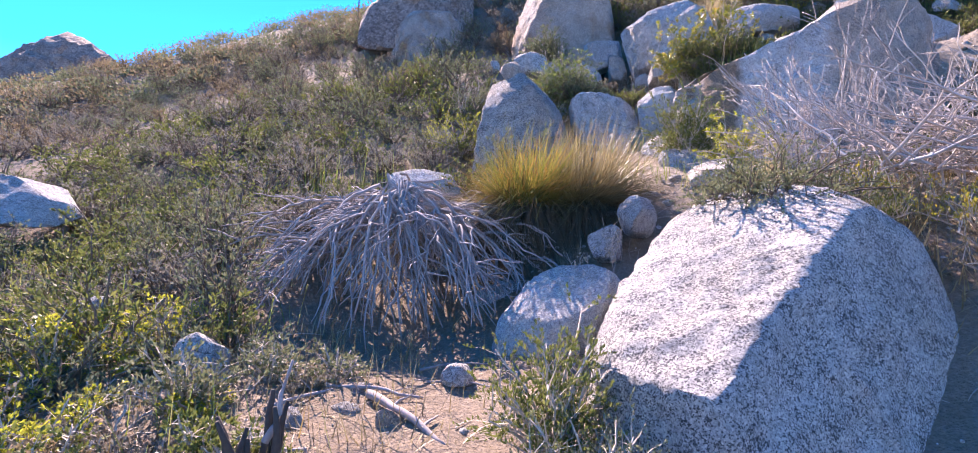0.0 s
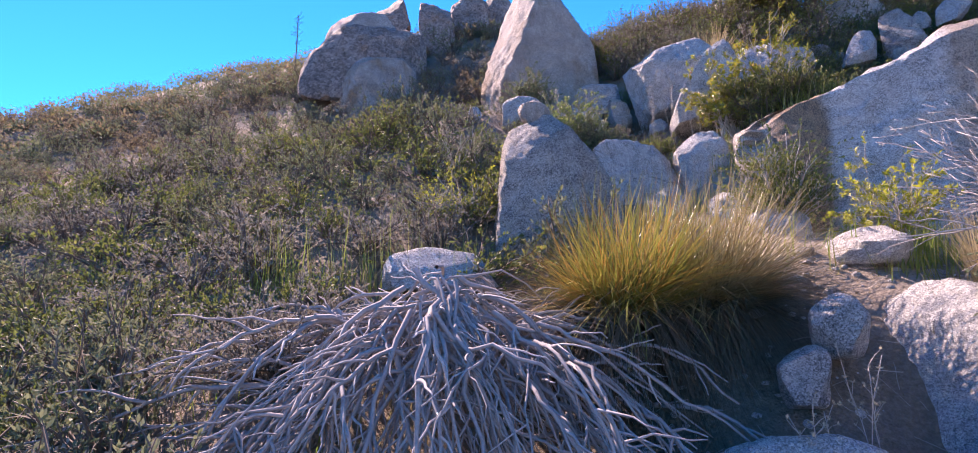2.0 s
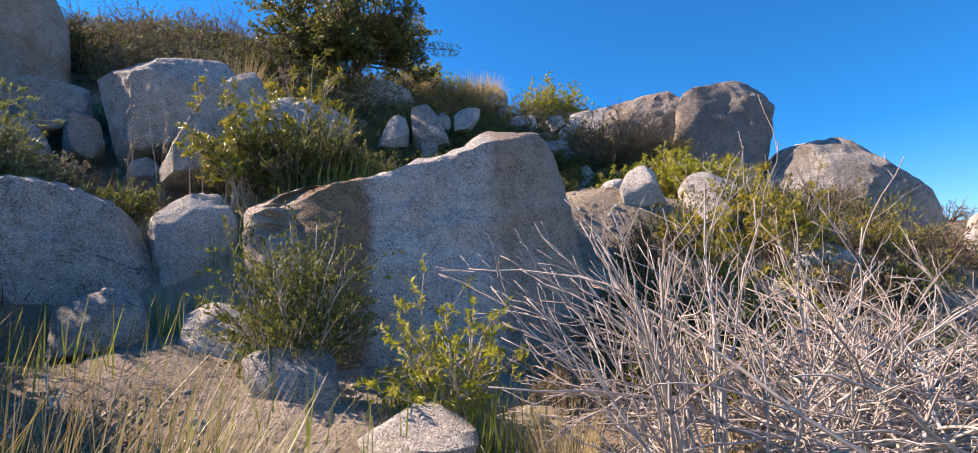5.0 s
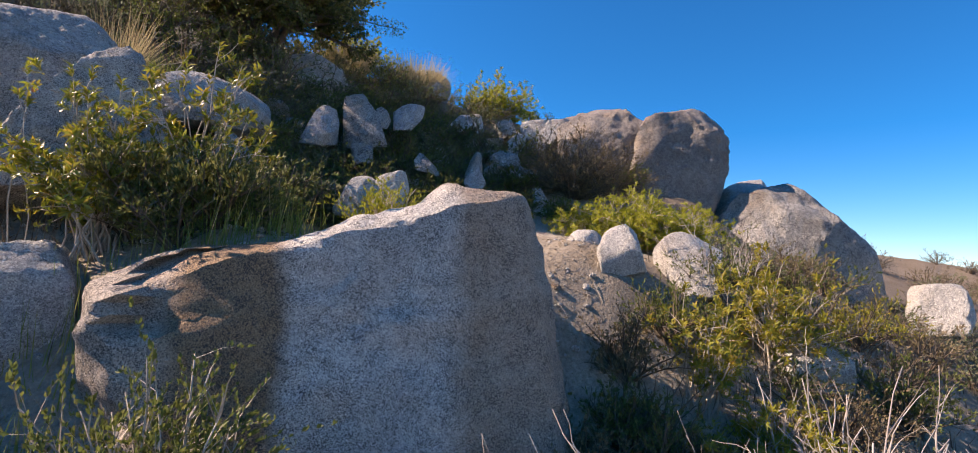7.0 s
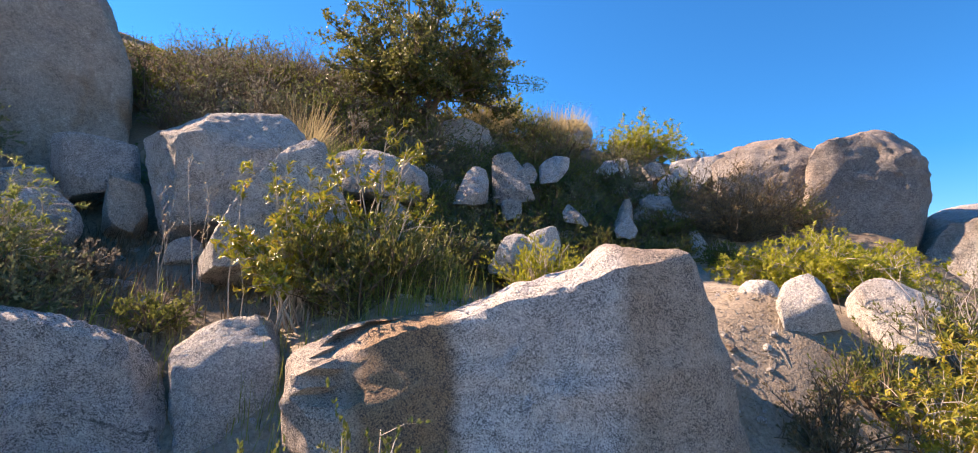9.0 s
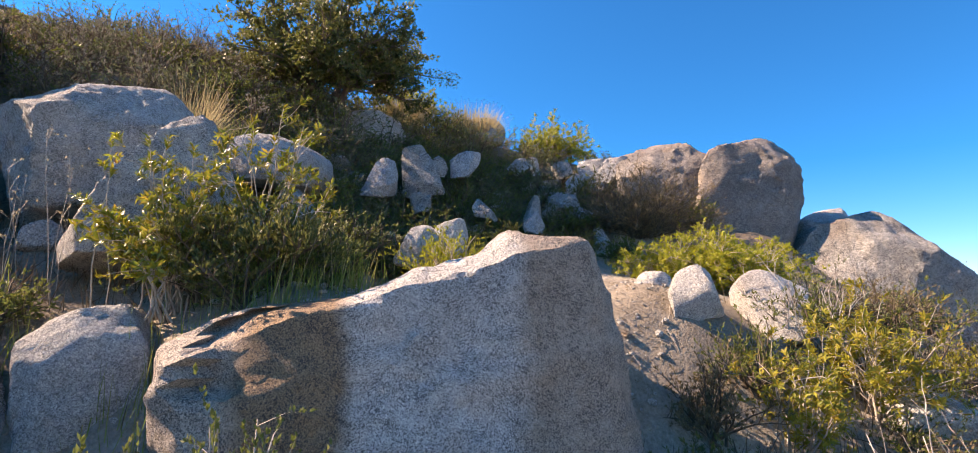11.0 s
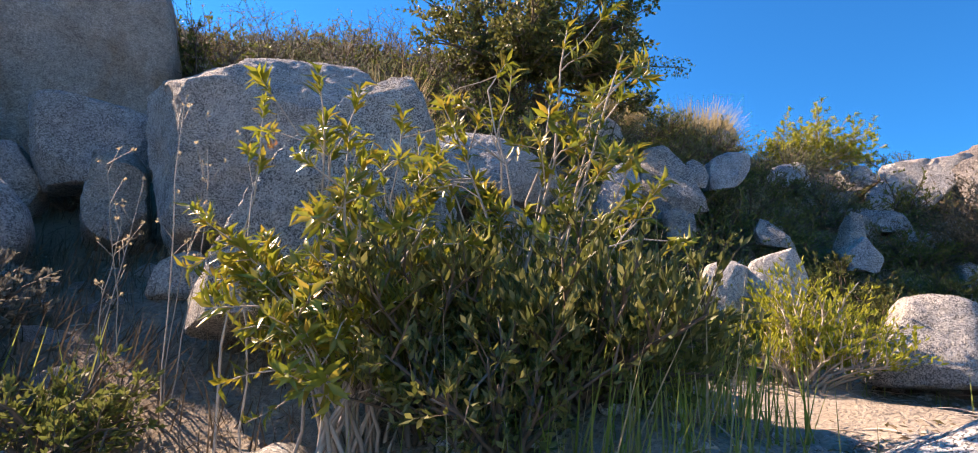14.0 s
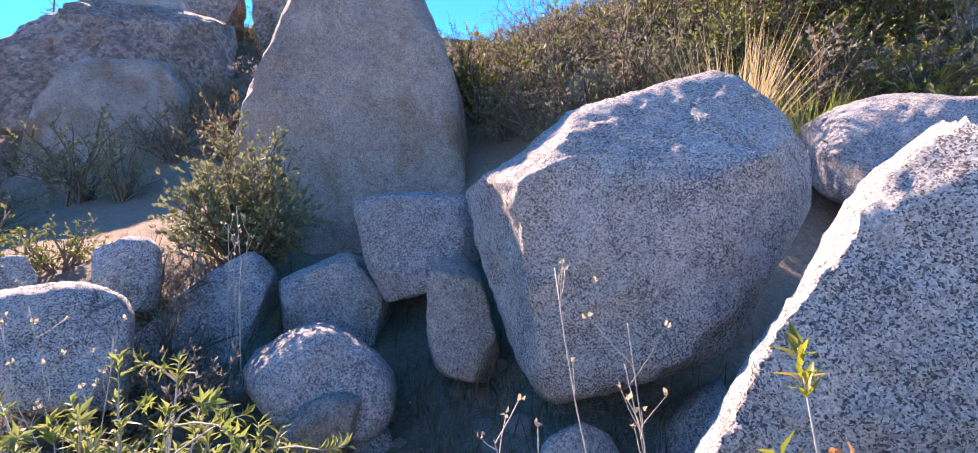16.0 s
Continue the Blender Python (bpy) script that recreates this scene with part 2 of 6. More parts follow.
BENCH = [(2.4, 7.9, 2.92), (1.7, 8.0, 2.85), (2.75, 7.05, 2.93), (3.15, 6.75, 3.03), (3.6, 6.5, 3.12), (3.6, 6.9, 3.1), (4.4, 6.2, 3.05), (4.0, 7.1, 3.14), (4.9, 7.2, 3.17), (5.0, 6.4, 3.15), (5.4, 6.2, 3.3), (5.3, 5.7, 3.18), (6.0, 5.6, 3.2), (5.0, 5.2, 2.45), (6.4, 6.3, 3.35), (7.6, 6.2, 3.45), (8.2, 7.2, 4.1), (3.2, 8.3, 3.3), (4.6, 9.0, 3.7), (6.2, 9.2, 4.2), (3.8, 10.5, 4.9), (1.6, 10.5, 3.85), (0.5, 10.4, 4.15), (1.0, 11.0, 4.2), (1.4, 9.2, 3.35), (0.6, 8.8, 3.2), (6.4, 11.0, 5.75), (8.5, 9.4, 5.2), (10.4, 9.0, 5.75), (8.9, 10.6, 6.05), (10.3, 6.3, 4.3), (9.4, 5.7, 4.1), (3.6, 12.4, 6.0), (10.2, 5.0, 3.3)]
SLOPE = [(-1.2, 2.4, 0.62), (-3.0, 2.0, 0.5), (-0.4, 5.3, 1.2), (-1.1, 5.8, 1.65), (-1.2, 4.8, 1.2), (0.4, 6.4, 1.95), (-3.0, 5.6, 1.35), (-6.0, 8.1, 2.2), (-12.8, 13.4, 3.6), (-4.0, 12.0, 4.0), (0.0, 10.0, 3.9), (-0.8, 13.5, 5.1), (-7.0, 21.0, 8.4), (5.4, 4.3, 2.15), (7.1, 3.4, 2.35), (9.9, 3.6, 2.6), (15.1, 2.6, 3.05)]
RIDGE = [(-22.0, 29.0, 9.4), (-9.3, 30.0, 12.4), (0.0, 22.0, 10.6), (6.0, 16.0, 7.8), (11.5, 13.0, 6.8), (14.0, 9.5, 5.6), (13.0, 4.6, 3.4), (19.0, 2.0, 3.3), (27.5, -1.0, 4.0), (4.2, 2.0, 0.6), (8.0, 1.0, 1.0), (3.0, -4.0, -1.8), (-6.0, -4.0, -1.4), (12.0, -4.0, -0.5), (-14.0, 2.0, 0.6), (-40.0, 40.0, 6.0), (-10.0, 45.0, 8.0), (20.0, 30.0, 2.0), (40.0, 0.0, 0.0), (0.0, -20.0, -8.0), (-30.0, -5.0, -3.0), (30.0, -20.0, -6.0)]
CONTROL = np.array(TRAIL + BENCH + SLOPE + RIDGE)


def kernel(d2):
    return 0.5 * d2 * np.log(d2 + 1e-9)


def plate(control, smooth=0.02):
    """A thin plate through the heights: it bends as little as it can."""
    p = control[:, :2]
    k = len(p)
    a = np.zeros((k + 3, k + 3))
    a[:k, :k] = kernel(((p[:, None] - p[None]) ** 2).sum(2)) + smooth * np.eye(k)
    a[:k, k], a[:k, k + 1:] = 1, p
    a[k:, :k] = a[:k, k:].T
    return np.linalg.solve(a, np.concatenate([control[:, 2], np.zeros(3)]))


WEIGHTS = plate(CONTROL)


def heights(xy):
    xy = np.asarray(xy, float).reshape(-1, 2)
    d2 = ((xy[:, None] - CONTROL[None, :, :2]) ** 2).sum(2)
    z = kernel(d2) @ WEIGHTS[:-3] + WEIGHTS[-3] + xy @ WEIGHTS[-2:]
    far = np.hypot(xy[:, 0], xy[:, 1] - 8)
    s = np.clip((far - 38) / 30, 0, 1)
    s = s * s * (3 - 2 * s)
    low = -6 - 0.02 * np.clip(far - 60, 0, 1500)
    return z * (1 - s) + low * s


def ground_at(x, y):
    return float(heights([(x, y)])[0])


def axis(mid, near, step, reach):
    """Grid lines: close together round mid, wider and wider out to reach."""
    out, d, s = [0.0], 0.0, step
    while d < reach:
        if d > near:
            s *= 1.16
        d += s
        out.append(d)
    return np.array([mid - v for v in out[:0:-1]] + [mid + v for v in out])


def build_ground():
    xs, ys = axis(2.0, 6.5, 0.075, 2500), axis(5.5, 6.5, 0.075, 2500)
    gx, gy = np.meshgrid(xs, ys)
    pts = np.stack([gx.ravel(), gy.ravel()], 1)
    z = np.concatenate([heights(c) for c in np.array_split(pts, 40)])
    near = np.hypot(pts[:, 0] - 2, pts[:, 1] - 6) < 45
    for k in np.nonzero(near)[0]:
        x, y = pts[k]
        z[k] += 0.05 * noise.noise((x * 1.3, y * 1.3, 0)) + 0.022 * noise.noise((x * 4.1, y * 4.1, 3)) + 0.010 * noise.noise((x * 11, y * 11, 5))
    nx, ny = len(xs), len(ys)
    idx = np.arange(nx * ny).reshape(ny, nx)
    faces = np.stack([idx[:-1, :-1], idx[:-1, 1:], idx[1:, 1:], idx[1:, :-1]], -1).reshape(-1, 4)
    me = bpy.data.meshes.new("ground")
    me.from_pydata(np.column_stack([pts, z]).tolist(), [], faces.tolist())
    me.shade_smooth()
    me.materials.append(SOIL)
    return tagged(new("ground", me), "sandy decomposed granite hillside with dry litter", "ground", kind="structure")


build_ground()


# ---- rocks ----
SPHERES = {}
TRIM_FACE = 6.93     # how far along its normal the top edge of the great slab's face stands


def sphere(sub):
    if sub not in SPHERES:
        bm = bmesh.new()
        bmesh.ops.create_icosphere(bm, subdivisions=sub, radius=1)
        bm.verts.ensure_lookup_table()
        SPHERES[sub] = (np.array([v.co for v in bm.verts]), [[v.index for v in f.verts] for f in bm.faces])
        bm.free()
    return SPHERES[sub]


def rock(name, label, centre, cuts, edge, look_of, sub, rough, dents=(), chips=16, trim=None):
    """A boulder as a block cut by planes (azimuth, elevation, distance from its middle), with edges worn round (a higher edge is sharper)
    and a weathered surface. dents: (place, radius, depth) broken out of it."""
    d, faces = sphere(sub)
    az, el, off = np.radians([c[0] for c in cuts]), np.radians([c[1] for c in cuts]), np.array([c[2] for c in cuts])
    nrm = np.stack([np.cos(el) * np.cos(az), np.cos(el) * np.sin(az), np.sin(el)], 1)
    if min(c[1] for c in cuts) > -45:
        off = np.append(off, max(0.12, 1.1 * np.median(off)))
        nrm = np.vstack([nrm, [0, 0, -1]])
    g = np.clip(d @ nrm.T, 0, None) / off
    r = (g ** edge).sum(1) ** (-1 / edge)
    r = np.minimum(r, 4.0 * np.median(off))
    size = float(np.median(off))
    c = Vector(centre)
    seed = Vector((centre[0] * 3.1, centre[1] * 2.3, centre[2] * 1.7))
    out = []
    pts = d * r[:, None]
    rng = random.Random(int(1000 * abs(centre[0] + 7 * centre[1])))
    for _ in range(chips if sub > 3 else 14):          # old breaks: flat facets chipped off the corners
        az, up = rng.uniform(0, 6.283), rng.uniform(-0.5, 0.95)
        nv = np.array([math.cos(az) * math.sqrt(1 - up * up), math.sin(az) * math.sqrt(1 - up * up), up])
        over = pts @ nv - (pts @ nv).max() * rng.uniform(0.80 if sub > 4 else 0.70, 0.96)
        pts = pts - np.clip(over, 0, None)[:, None] * nv
    for k in range(len(d)):
        way = Vector(d[k])
        p = Vector(pts[k])
        q = p / size
        big = noise.fractal(q * 1.1 + seed, 0.9, 2.1, 3)
        fine = noise.ridged_multi_fractal(q * 3.2 + seed, 0.9, 2.0, 4, 0.9, 2.0) - 1.0
        p = p + way * size * rough * (1.7 * big + 1.2 * fine)
        if sub > 4:
            p = p + way * size * rough * (0.55 * noise.noise(q * 9 + seed) + 0.40 * noise.noise(q * 21 + seed) + 0.22 * noise.noise(q * 40 + seed))
        for at_, rad, deep in dents:
            u = (p + c - Vector(at_)).length / rad
            if u < 1:
                p = p - way * deep * (1 - u * u) ** 0.6
        if trim:                                    # the worn top: a bevel from the front edge up to a crest, then down to the bench
            (ax, ay), front, crest = trim
            w = p + c
            u, back = w.x * ax + w.y * ay, w.x * -ay + w.y * ax - TRIM_FACE
            lo = float(np.interp(u, [q[0] for q in front], [q[1] for q in front]))
            hi = float(np.interp(u, [q[0] for q in crest], [q[1] for q in crest]))
            up = min(1.0, max(0.0, back / 0.24))
            top = lo + (hi - lo) * up * (2 - up) - 0.45 * max(0.0, back - 0.34) + 0.022 * noise.noise(w * 9) + 0.02 * noise.noise(w * 3.5)
            if w.z > top:
                p.z -= w.z - top
            ledge = 2.69 + 0.16 * (u + 2.12) + 0.02 * noise.noise(w * 12)
            if -2.12 < u < -1.70 and w.z > ledge and back < 0.16:
                deep = min(1.0, (w.z - ledge) / 0.025) * min(1.0, (u + 2.12) / 0.03, (-1.70 - u) / 0.34) * 0.13
                p.x, p.y = p.x - ay * deep, p.y + ax * deep
        out.append(p)
    me = bpy.data.meshes.new(name)
    me.from_pydata([tuple(p + c) for p in out], [], faces)
    me.shade_smooth()
    me.set_sharp_from_angle(angle=radians(26 if sub < 5 else 34))
    me.materials.append(GRANITE[look_of])
    return tagged(new(name, me), label, "rock" if name != "outcrop" else "outcrop")


# an old crack that wanders over the sunlit side of the great boulder
CRACK = [((1.02 + 0.021 * k, 1.94 + 0.0245 * k + 0.03 * math.sin(k * 0.8), 0.84 + 0.0165 * k), 0.026, 0.03) for k in range(20)]
rock("boulder", "large pale granite boulder with a sunlit rounded top", (1.71, 2.7, 0.76), [(171, 10, 0.8), (166, 53, 0.84), (-112, 88, 0.84), (-31, 55, 0.73), (-32, 22, 0.62), (-34, 10, 0.60), (-37, 0, 0.62), (-90, -25, 0.95), (65, 0, 1.2), (-140, 65, 0.49), (-57, 20, 0.31), (145, 2, 0.73), (98, 72, 1.12), (-150, 10, 0.92)], 20, "mica", 6, 0.022, CRACK)
rock("rock_slab", "pale granite slab leaning beside the trail", (2.09, 4.51, 1.2), [(141, 17, 0.35), (131, 57, 0.38), (-38, 56, 0.43), (-45, 11, 0.27), (-46, 9, 0.27), (-108, -63, 0.63), (-155, 43, 0.25), (47, 0, 0.6), (-38, 11, 0.22)], 24, "pale", 5, 0.026)
rock("boulder", "rounded pale boulder at the foot of the slab", (0.77, 3.72, 0.74), [(169, 7, 0.43), (161, 28, 0.39), (130, 73, 0.41), (18, 76, 0.46), (-20, 33, 0.48), (-27, 2, 0.41), (-33, -15, 0.37), (-93, -62, 0.41), (-109, 5, 0.34), (71, 0, 0.4), (-118, 68, 0.30), (-140, 50, 0.27), (-100, 60, 0.29)], 9, "pale", 5, 0.026)
rock("rock_slab", "huge flat-faced speckled granite slab with rusty stains", (3.54, 6.47, 2.66), [(156, -1, 1.24), (146, 58, 0.86), (142, 70, 0.68), (-144, 84, 0.84), (-67, 19, 1.06), (-67, 16, 1.05), (-68, 10, 1.09), (-130, -61, 1.02), (41, 0, 0.42), (-82, 13, 0.93), (-126, 9, 0.48)], 40, "slab", 6, 0.026, (), 3, ((0.80, -0.60), [(-2.23, 2.95), (-2.10, 3.00), (-1.80, 3.05), (-1.50, 3.09), (-1.33, 3.14), (-1.15, 3.21), (-0.88, 3.29), (-0.62, 3.38), (-0.40, 3.43), (-0.28, 3.44), (0.09, 3.36)], [(-2.23, 3.01), (-1.80, 3.08), (-1.50, 3.14), (-1.33, 3.19), (-1.18, 3.28), (-0.95, 3.34), (-0.82, 3.39), (-0.66, 3.53), (-0.20, 3.54), (0.10, 3.45)]))
rock("boulder", "squat rounded granite stone beside the great slab", (2.35, 7.53, 2.57), [(166, -5, 0.29), (162, 38, 0.44), (157, 65, 0.47), (83, 88, 0.48), (-21, 36, 0.41), (-24, 8, 0.32), (-25, 3, 0.32), (-128, -71, 0.43), (168, -13, 0.28), (-110, 5, 0.27), (70, 0, 0.34), (177, 50, 0.46)], 22, "pale", 5, 0.026)
rock("flat_rock", "broad low granite rock with pale flaked scars", (1.61, 7.76, 2.57), [(175, 58, 0.55), (6, 78, 0.45), (1, 70, 0.43), (-8, 37, 0.46), (-13, 8, 0.46), (-129, -68, 0.46), (-178, -7, 0.39), (-96, 12, 0.28), (84, 0, 0.42)], 34, "speck", 6, 0.034)
rock("boulder", "wedge-shaped granite boulder with a dark weathered face", (0.37, 6.47, 2.25), [(-174, -2, 0.55), (-174, 26, 0.47), (-173, 27, 0.47), (-127, 74, 0.74), (-18, 42, 0.65), (-15, 24, 0.65), (-14, 0, 0.7), (-132, -78, 0.7), (-93, 12, 0.3), (87, 0, 0.5), (179, 8, 0.32)], 22, "stain", 5, 0.026)
rock("stone", "small brown stone lying behind the wedge boulder", (0.44, 6.73, 3.13), [(-133, 70, 0.1), (-26, 53, 0.11), (-2, -16, 0.15), (83, -77, 0.09), (176, -9, 0.15), (-93, 20, 0.12), (87, 0, 0.15)], 14, "brown", 3, 0.026)
rock("rock_tower", "tall brownish granite monolith above the gully", (1.45, 12.0, 5.43), [(-159, 19, 0.8), (-156, 23, 0.84), (-115, 52, 1.47), (-15, 23, 1.0), (-12, 18, 0.95), (-8, 5, 0.97), (-7, 0, 1.02), (-121, -82, 1.83), (-163, 1, 0.96), (-84, 10, 0.75), (96, 0, 0.9)], 22, "brown", 5, 0.03)
rock("rock_tower", "massive rounded granite outcrop beside the monolith", (-2.39, 15.46, 5.94), [(-146, 6, 0.85), (-140, 27, 0.89), (-99, 67, 1.16), (-49, 70, 1.37), (21, 1, 1.12), (136, -86, 1.27), (-62, 15, 0.8), (118, 0, 0.9)], 12, "brown", 5, 0.03)
rock("rock_tower", "rounded granite dome behind the outcrop", (-2.97, 17.34, 8.07), [(-148, 3, 0.99), (-138, 27, 0.95), (-123, 47, 0.97), (-70, 65, 1.2), (2, 35, 1.45), (21, -2, 1.2), (94, -76, 1.28), (-64, 15, 0.9), (116, 0, 0.9)], 12, "brown", 5, 0.03)
rock("boulder", "pointed speckled granite block with a bright rim", (2.86, 8.19, 3.73), [(167, 20, 0.39), (167, 31, 0.37), (171, 41, 0.41), (-165, 64, 0.54), (-62, 57, 0.56), (-40, 24, 0.37), (-39, 18, 0.34), (-40, 8, 0.36), (-103, -72, 0.43), (-117, 8, 0.24), (63, 0, 0.35), (170, 36, 0.38), (140, 32, 0.29)], 40, "speck", 6, 0.026)
rock("boulder", "big faceted speckled granite block leaning over the gully", (2.75, 9.1, 4.15), [(177, 26, 0.65), (-175, 51, 0.59), (-149, 71, 0.5), (-146, 71, 0.5), (-55, 51, 0.61), (-45, 31, 0.58), (-42, 20, 0.58), (-38, -26, 0.45), (-38, -35, 0.42), (-53, -64, 0.47), (-69, -71, 0.5), (-177, -45, 0.68), (174, -18, 0.6), (173, -10, 0.61), (-114, 0, 0.36), (66, 0, 0.5), (-103, 46, 0.38), (-147, 6, 0.55), (-68, -10, 0.42), (-157, 61, 0.52)], 28, "speck", 6, 0.026)
rock("stone", "angular bluish grey granite stone", (1.94, 10.03, 4.17), [(-140, 78, 0.3), (-61, 82, 0.28), (-7, 7, 0.31), (-8, -64, 0.23), (-16, -77, 0.24), (-175, -26, 0.27), (-175, -9, 0.27), (-90, 10, 0.2), (90, 0, 0.3)], 18, "grey", 4, 0.026)
rock("stone", "brownish granite stone wedged against the block", (2.11, 9.62, 3.84), [(180, 62, 0.31), (-13, 84, 0.29), (-7, 13, 0.14), (-12, -17, 0.21), (-147, -70, 0.25), (-179, -12, 0.16), (180, 1, 0.18), (-95, 20, 0.15), (85, 0, 0.25)], 12, "brown", 4, 0.026)
rock("boulder", "rounded grey boulder in the rock pile", (1.52, 9.46, 3.64), [(-173, 54, 0.3), (131, 84, 0.26), (21, 65, 0.24), (12, 40, 0.25), (1, -2, 0.33), (-12, -40, 0.34), (-124, -67, 0.2), (-155, -35, 0.21), (-160, -11, 0.27), (-80, 15, 0.24), (100, 0, 0.3), (-159, 59, 0.22)], 7, "grey", 5, 0.022, (), 3)
rock("stone", "small tan stone in front of the rounded boulder", (1.57, 9.21, 3.56), [(178, 46, 0.09), (99, 78, 0.11), (17, 40, 0.15), (-1, -24, 0.14), (-19, -55, 0.12), (-139, -57, 0.11), (-80, 20, 0.1), (100, 0, 0.15)], 9, "brown", 4, 0.026)
rock("boulder", "leaning grey granite boulder in the rock pile", (0.84, 10.2, 3.87), [(-160, 45, 0.16), (-161, 59, 0.17), (14, 44, 0.41), (13, -2, 0.36), (10, -31, 0.35), (-79, -80, 0.31), (-153, -9, 0.33), (-70, 30, 0.25), (110, 0, 0.3)], 15, "grey", 5, 0.026)
rock("stone", "blocky grey granite stone in the rock pile", (1.52, 10.21, 3.9), [(-161, 83, 0.27), (4, 70, 0.26), (4, 21, 0.25), (-8, -55, 0.3), (-131, -77, 0.26), (-167, -2, 0.29), (-82, 5, 0.2), (98, 0, 0.3)], 22, "grey", 4, 0.026)
rock("boulder", "low rounded speckled boulder at the pile's edge", (0.67, 9.32, 3.87), [(-148, 74, 0.23), (30, 86, 0.23), (28, 53, 0.26), (26, 5, 0.26), (24, -11, 0.25), (-109, -74, 0.21), (-144, 0, 0.22), (-59, 25, 0.2), (121, 0, 0.3)], 9, "speck", 5, 0.026)
rock("stone", "pale flat-topped stone below the rock pile", (1.42, 9.28, 3.27), [(-173, 56, 0.2), (158, 79, 0.19), (35, 70, 0.19), (17, 30, 0.23), (9, -2, 0.27), (-103, -73, 0.19), (-158, -7, 0.22), (-74, 35, 0.2), (106, 0, 0.25)], 10, "pale", 4, 0.026)
rock("stone", "small grey stone in the rock pile", (1.72, 9.37, 3.4), [(-177, 46, 0.1), (94, 83, 0.08), (27, 70, 0.08), (8, 6, 0.09), (2, -26, 0.1), (-96, -80, 0.08), (-165, -27, 0.09), (-168, -6, 0.09), (-81, 20, 0.08), (99, 0, 0.1)], 14, "grey", 4, 0.026)
rock("stone", "pale stone under the leaning block", (2.42, 8.94, 3.45), [(145, 48, 0.11), (111, 69, 0.1), (-10, 26, 0.11), (-28, -17, 0.15), (-105, -66, 0.12), (167, 3, 0.15), (-107, 20, 0.12), (73, 0, 0.2)], 9, "pale", 4, 0.026)
rock("stone", "shaded stone under the leaning block", (2.8, 8.93, 3.48), [(141, 38, 0.09), (114, 69, 0.15), (-33, -3, 0.14), (-105, -66, 0.18), (155, 4, 0.14), (-118, 20, 0.1), (62, 0, 0.3)], 12, "grey", 4, 0.026)
rock("stone", "grey stone half hidden by dry brush", (0.65, 9.86, 4.12), [(-150, 38, 0.17), (-50, 86, 0.17), (22, 33, 0.16), (23, -1, 0.14), (23, -18, 0.16), (-126, -84, 0.18), (-151, -24, 0.14), (-152, 0, 0.12), (-64, 20, 0.11), (116, 0, 0.14)], 14, "grey", 4, 0.026)
rock("stone", "small grey stone at the edge of the brush", (-0.0, 10.16, 4.11), [(-141, 67, 0.12), (-11, 87, 0.12), (30, 56, 0.12), (32, 0, 0.09), (32, -14, 0.1), (-129, -84, 0.12), (-145, -17, 0.1), (-145, 0, 0.09), (-57, 20, 0.09), (123, 0, 0.11)], 14, "grey", 4, 0.026)
rock("boulder", "smooth dome-shaped granite boulder behind the pointed block", (4.38, 9.47, 4.5), [(162, 57, 0.43), (-161, 76, 0.32), (-82, 70, 0.26), (-65, 55, 0.29), (-56, 21, 0.46), (-48, -43, 0.47), (81, -87, 0.3), (113, -83, 0.29), (139, -38, 0.46), (-135, 25, 0.35), (45, 0, 0.5)], 9, "grey", 5, 0.026)
rock("stone", "slanting grey stone below the domed boulder", (4.43, 9.18, 4.0), [(-79, 83, 0.25), (-51, 42, 0.13), (-52, 5, 0.18), (-105, -83, 0.26), (136, -35, 0.19), (135, 0, 0.22), (-139, 15, 0.2), (41, 0, 0.3)], 15, "grey", 4, 0.026)
rock("boulder", "large rounded tan boulder on the skyline", (10.03, 6.06, 5.0), [(108, 27, 0.77), (154, 71, 0.74), (178, 74, 0.72), (-101, 44, 0.65), (-93, 24, 0.62), (-88, -2, 0.65), (-85, -22, 0.83), (74, -84, 1.29), (102, 2, 0.77), (-150, 4, 0.72), (6, 0, 1.0)], 16, "tan", 5, 0.034)
rock("boulder", "cracked tan granite boulder on the skyline", (9.68, 7.1, 4.89), [(137, 59, 0.95), (-172, 74, 0.83), (-122, 66, 0.95), (-84, 8, 0.88), (-79, -15, 0.76), (91, -64, 0.54), (109, -5, 0.86), (-143, 12, 0.62), (-178, 48, 0.78), (14, 0, 0.8)], 30, "tan", 5, 0.04, (), 30)
# pale boulder coloured with the darker granite, in place of the shade on it
rock("boulder", "broad pale boulder below the skyline boulders", (10.25, 4.7, 3.5), [(106, 46, 1.15), (119, 72, 1.0), (-109, 66, 1.02), (-92, 45, 0.86), (-91, 12, 1.15), (137, -85, 0.9), (101, -4, 1.1), (-170, 22, 0.88), (-145, 8, 0.85), (4, 0, 1.1)], 20, "stain", 5, 0.026)
rock("boulder", "small grey boulder behind the broad one", (11.5, 5.34, 4.43), [(107, 52, 0.37), (153, 79, 0.38), (-93, 30, 0.55), (-87, -4, 0.52), (18, -85, 0.45), (97, -6, 0.54), (-175, 20, 0.6), (5, 0, 0.8)], 10, "grey", 4, 0.026)
rock("stone", "angular whitish stone on the sandy bank", (5.43, 5.62, 3.23), [(109, 17, 0.19), (113, 60, 0.21), (-79, 53, 0.19), (-77, 4, 0.19), (-81, -72, 0.19), (108, -21, 0.2), (-164, 35, 0.15), (16, 0, 0.2)], 15, "pale", 4, 0.026)
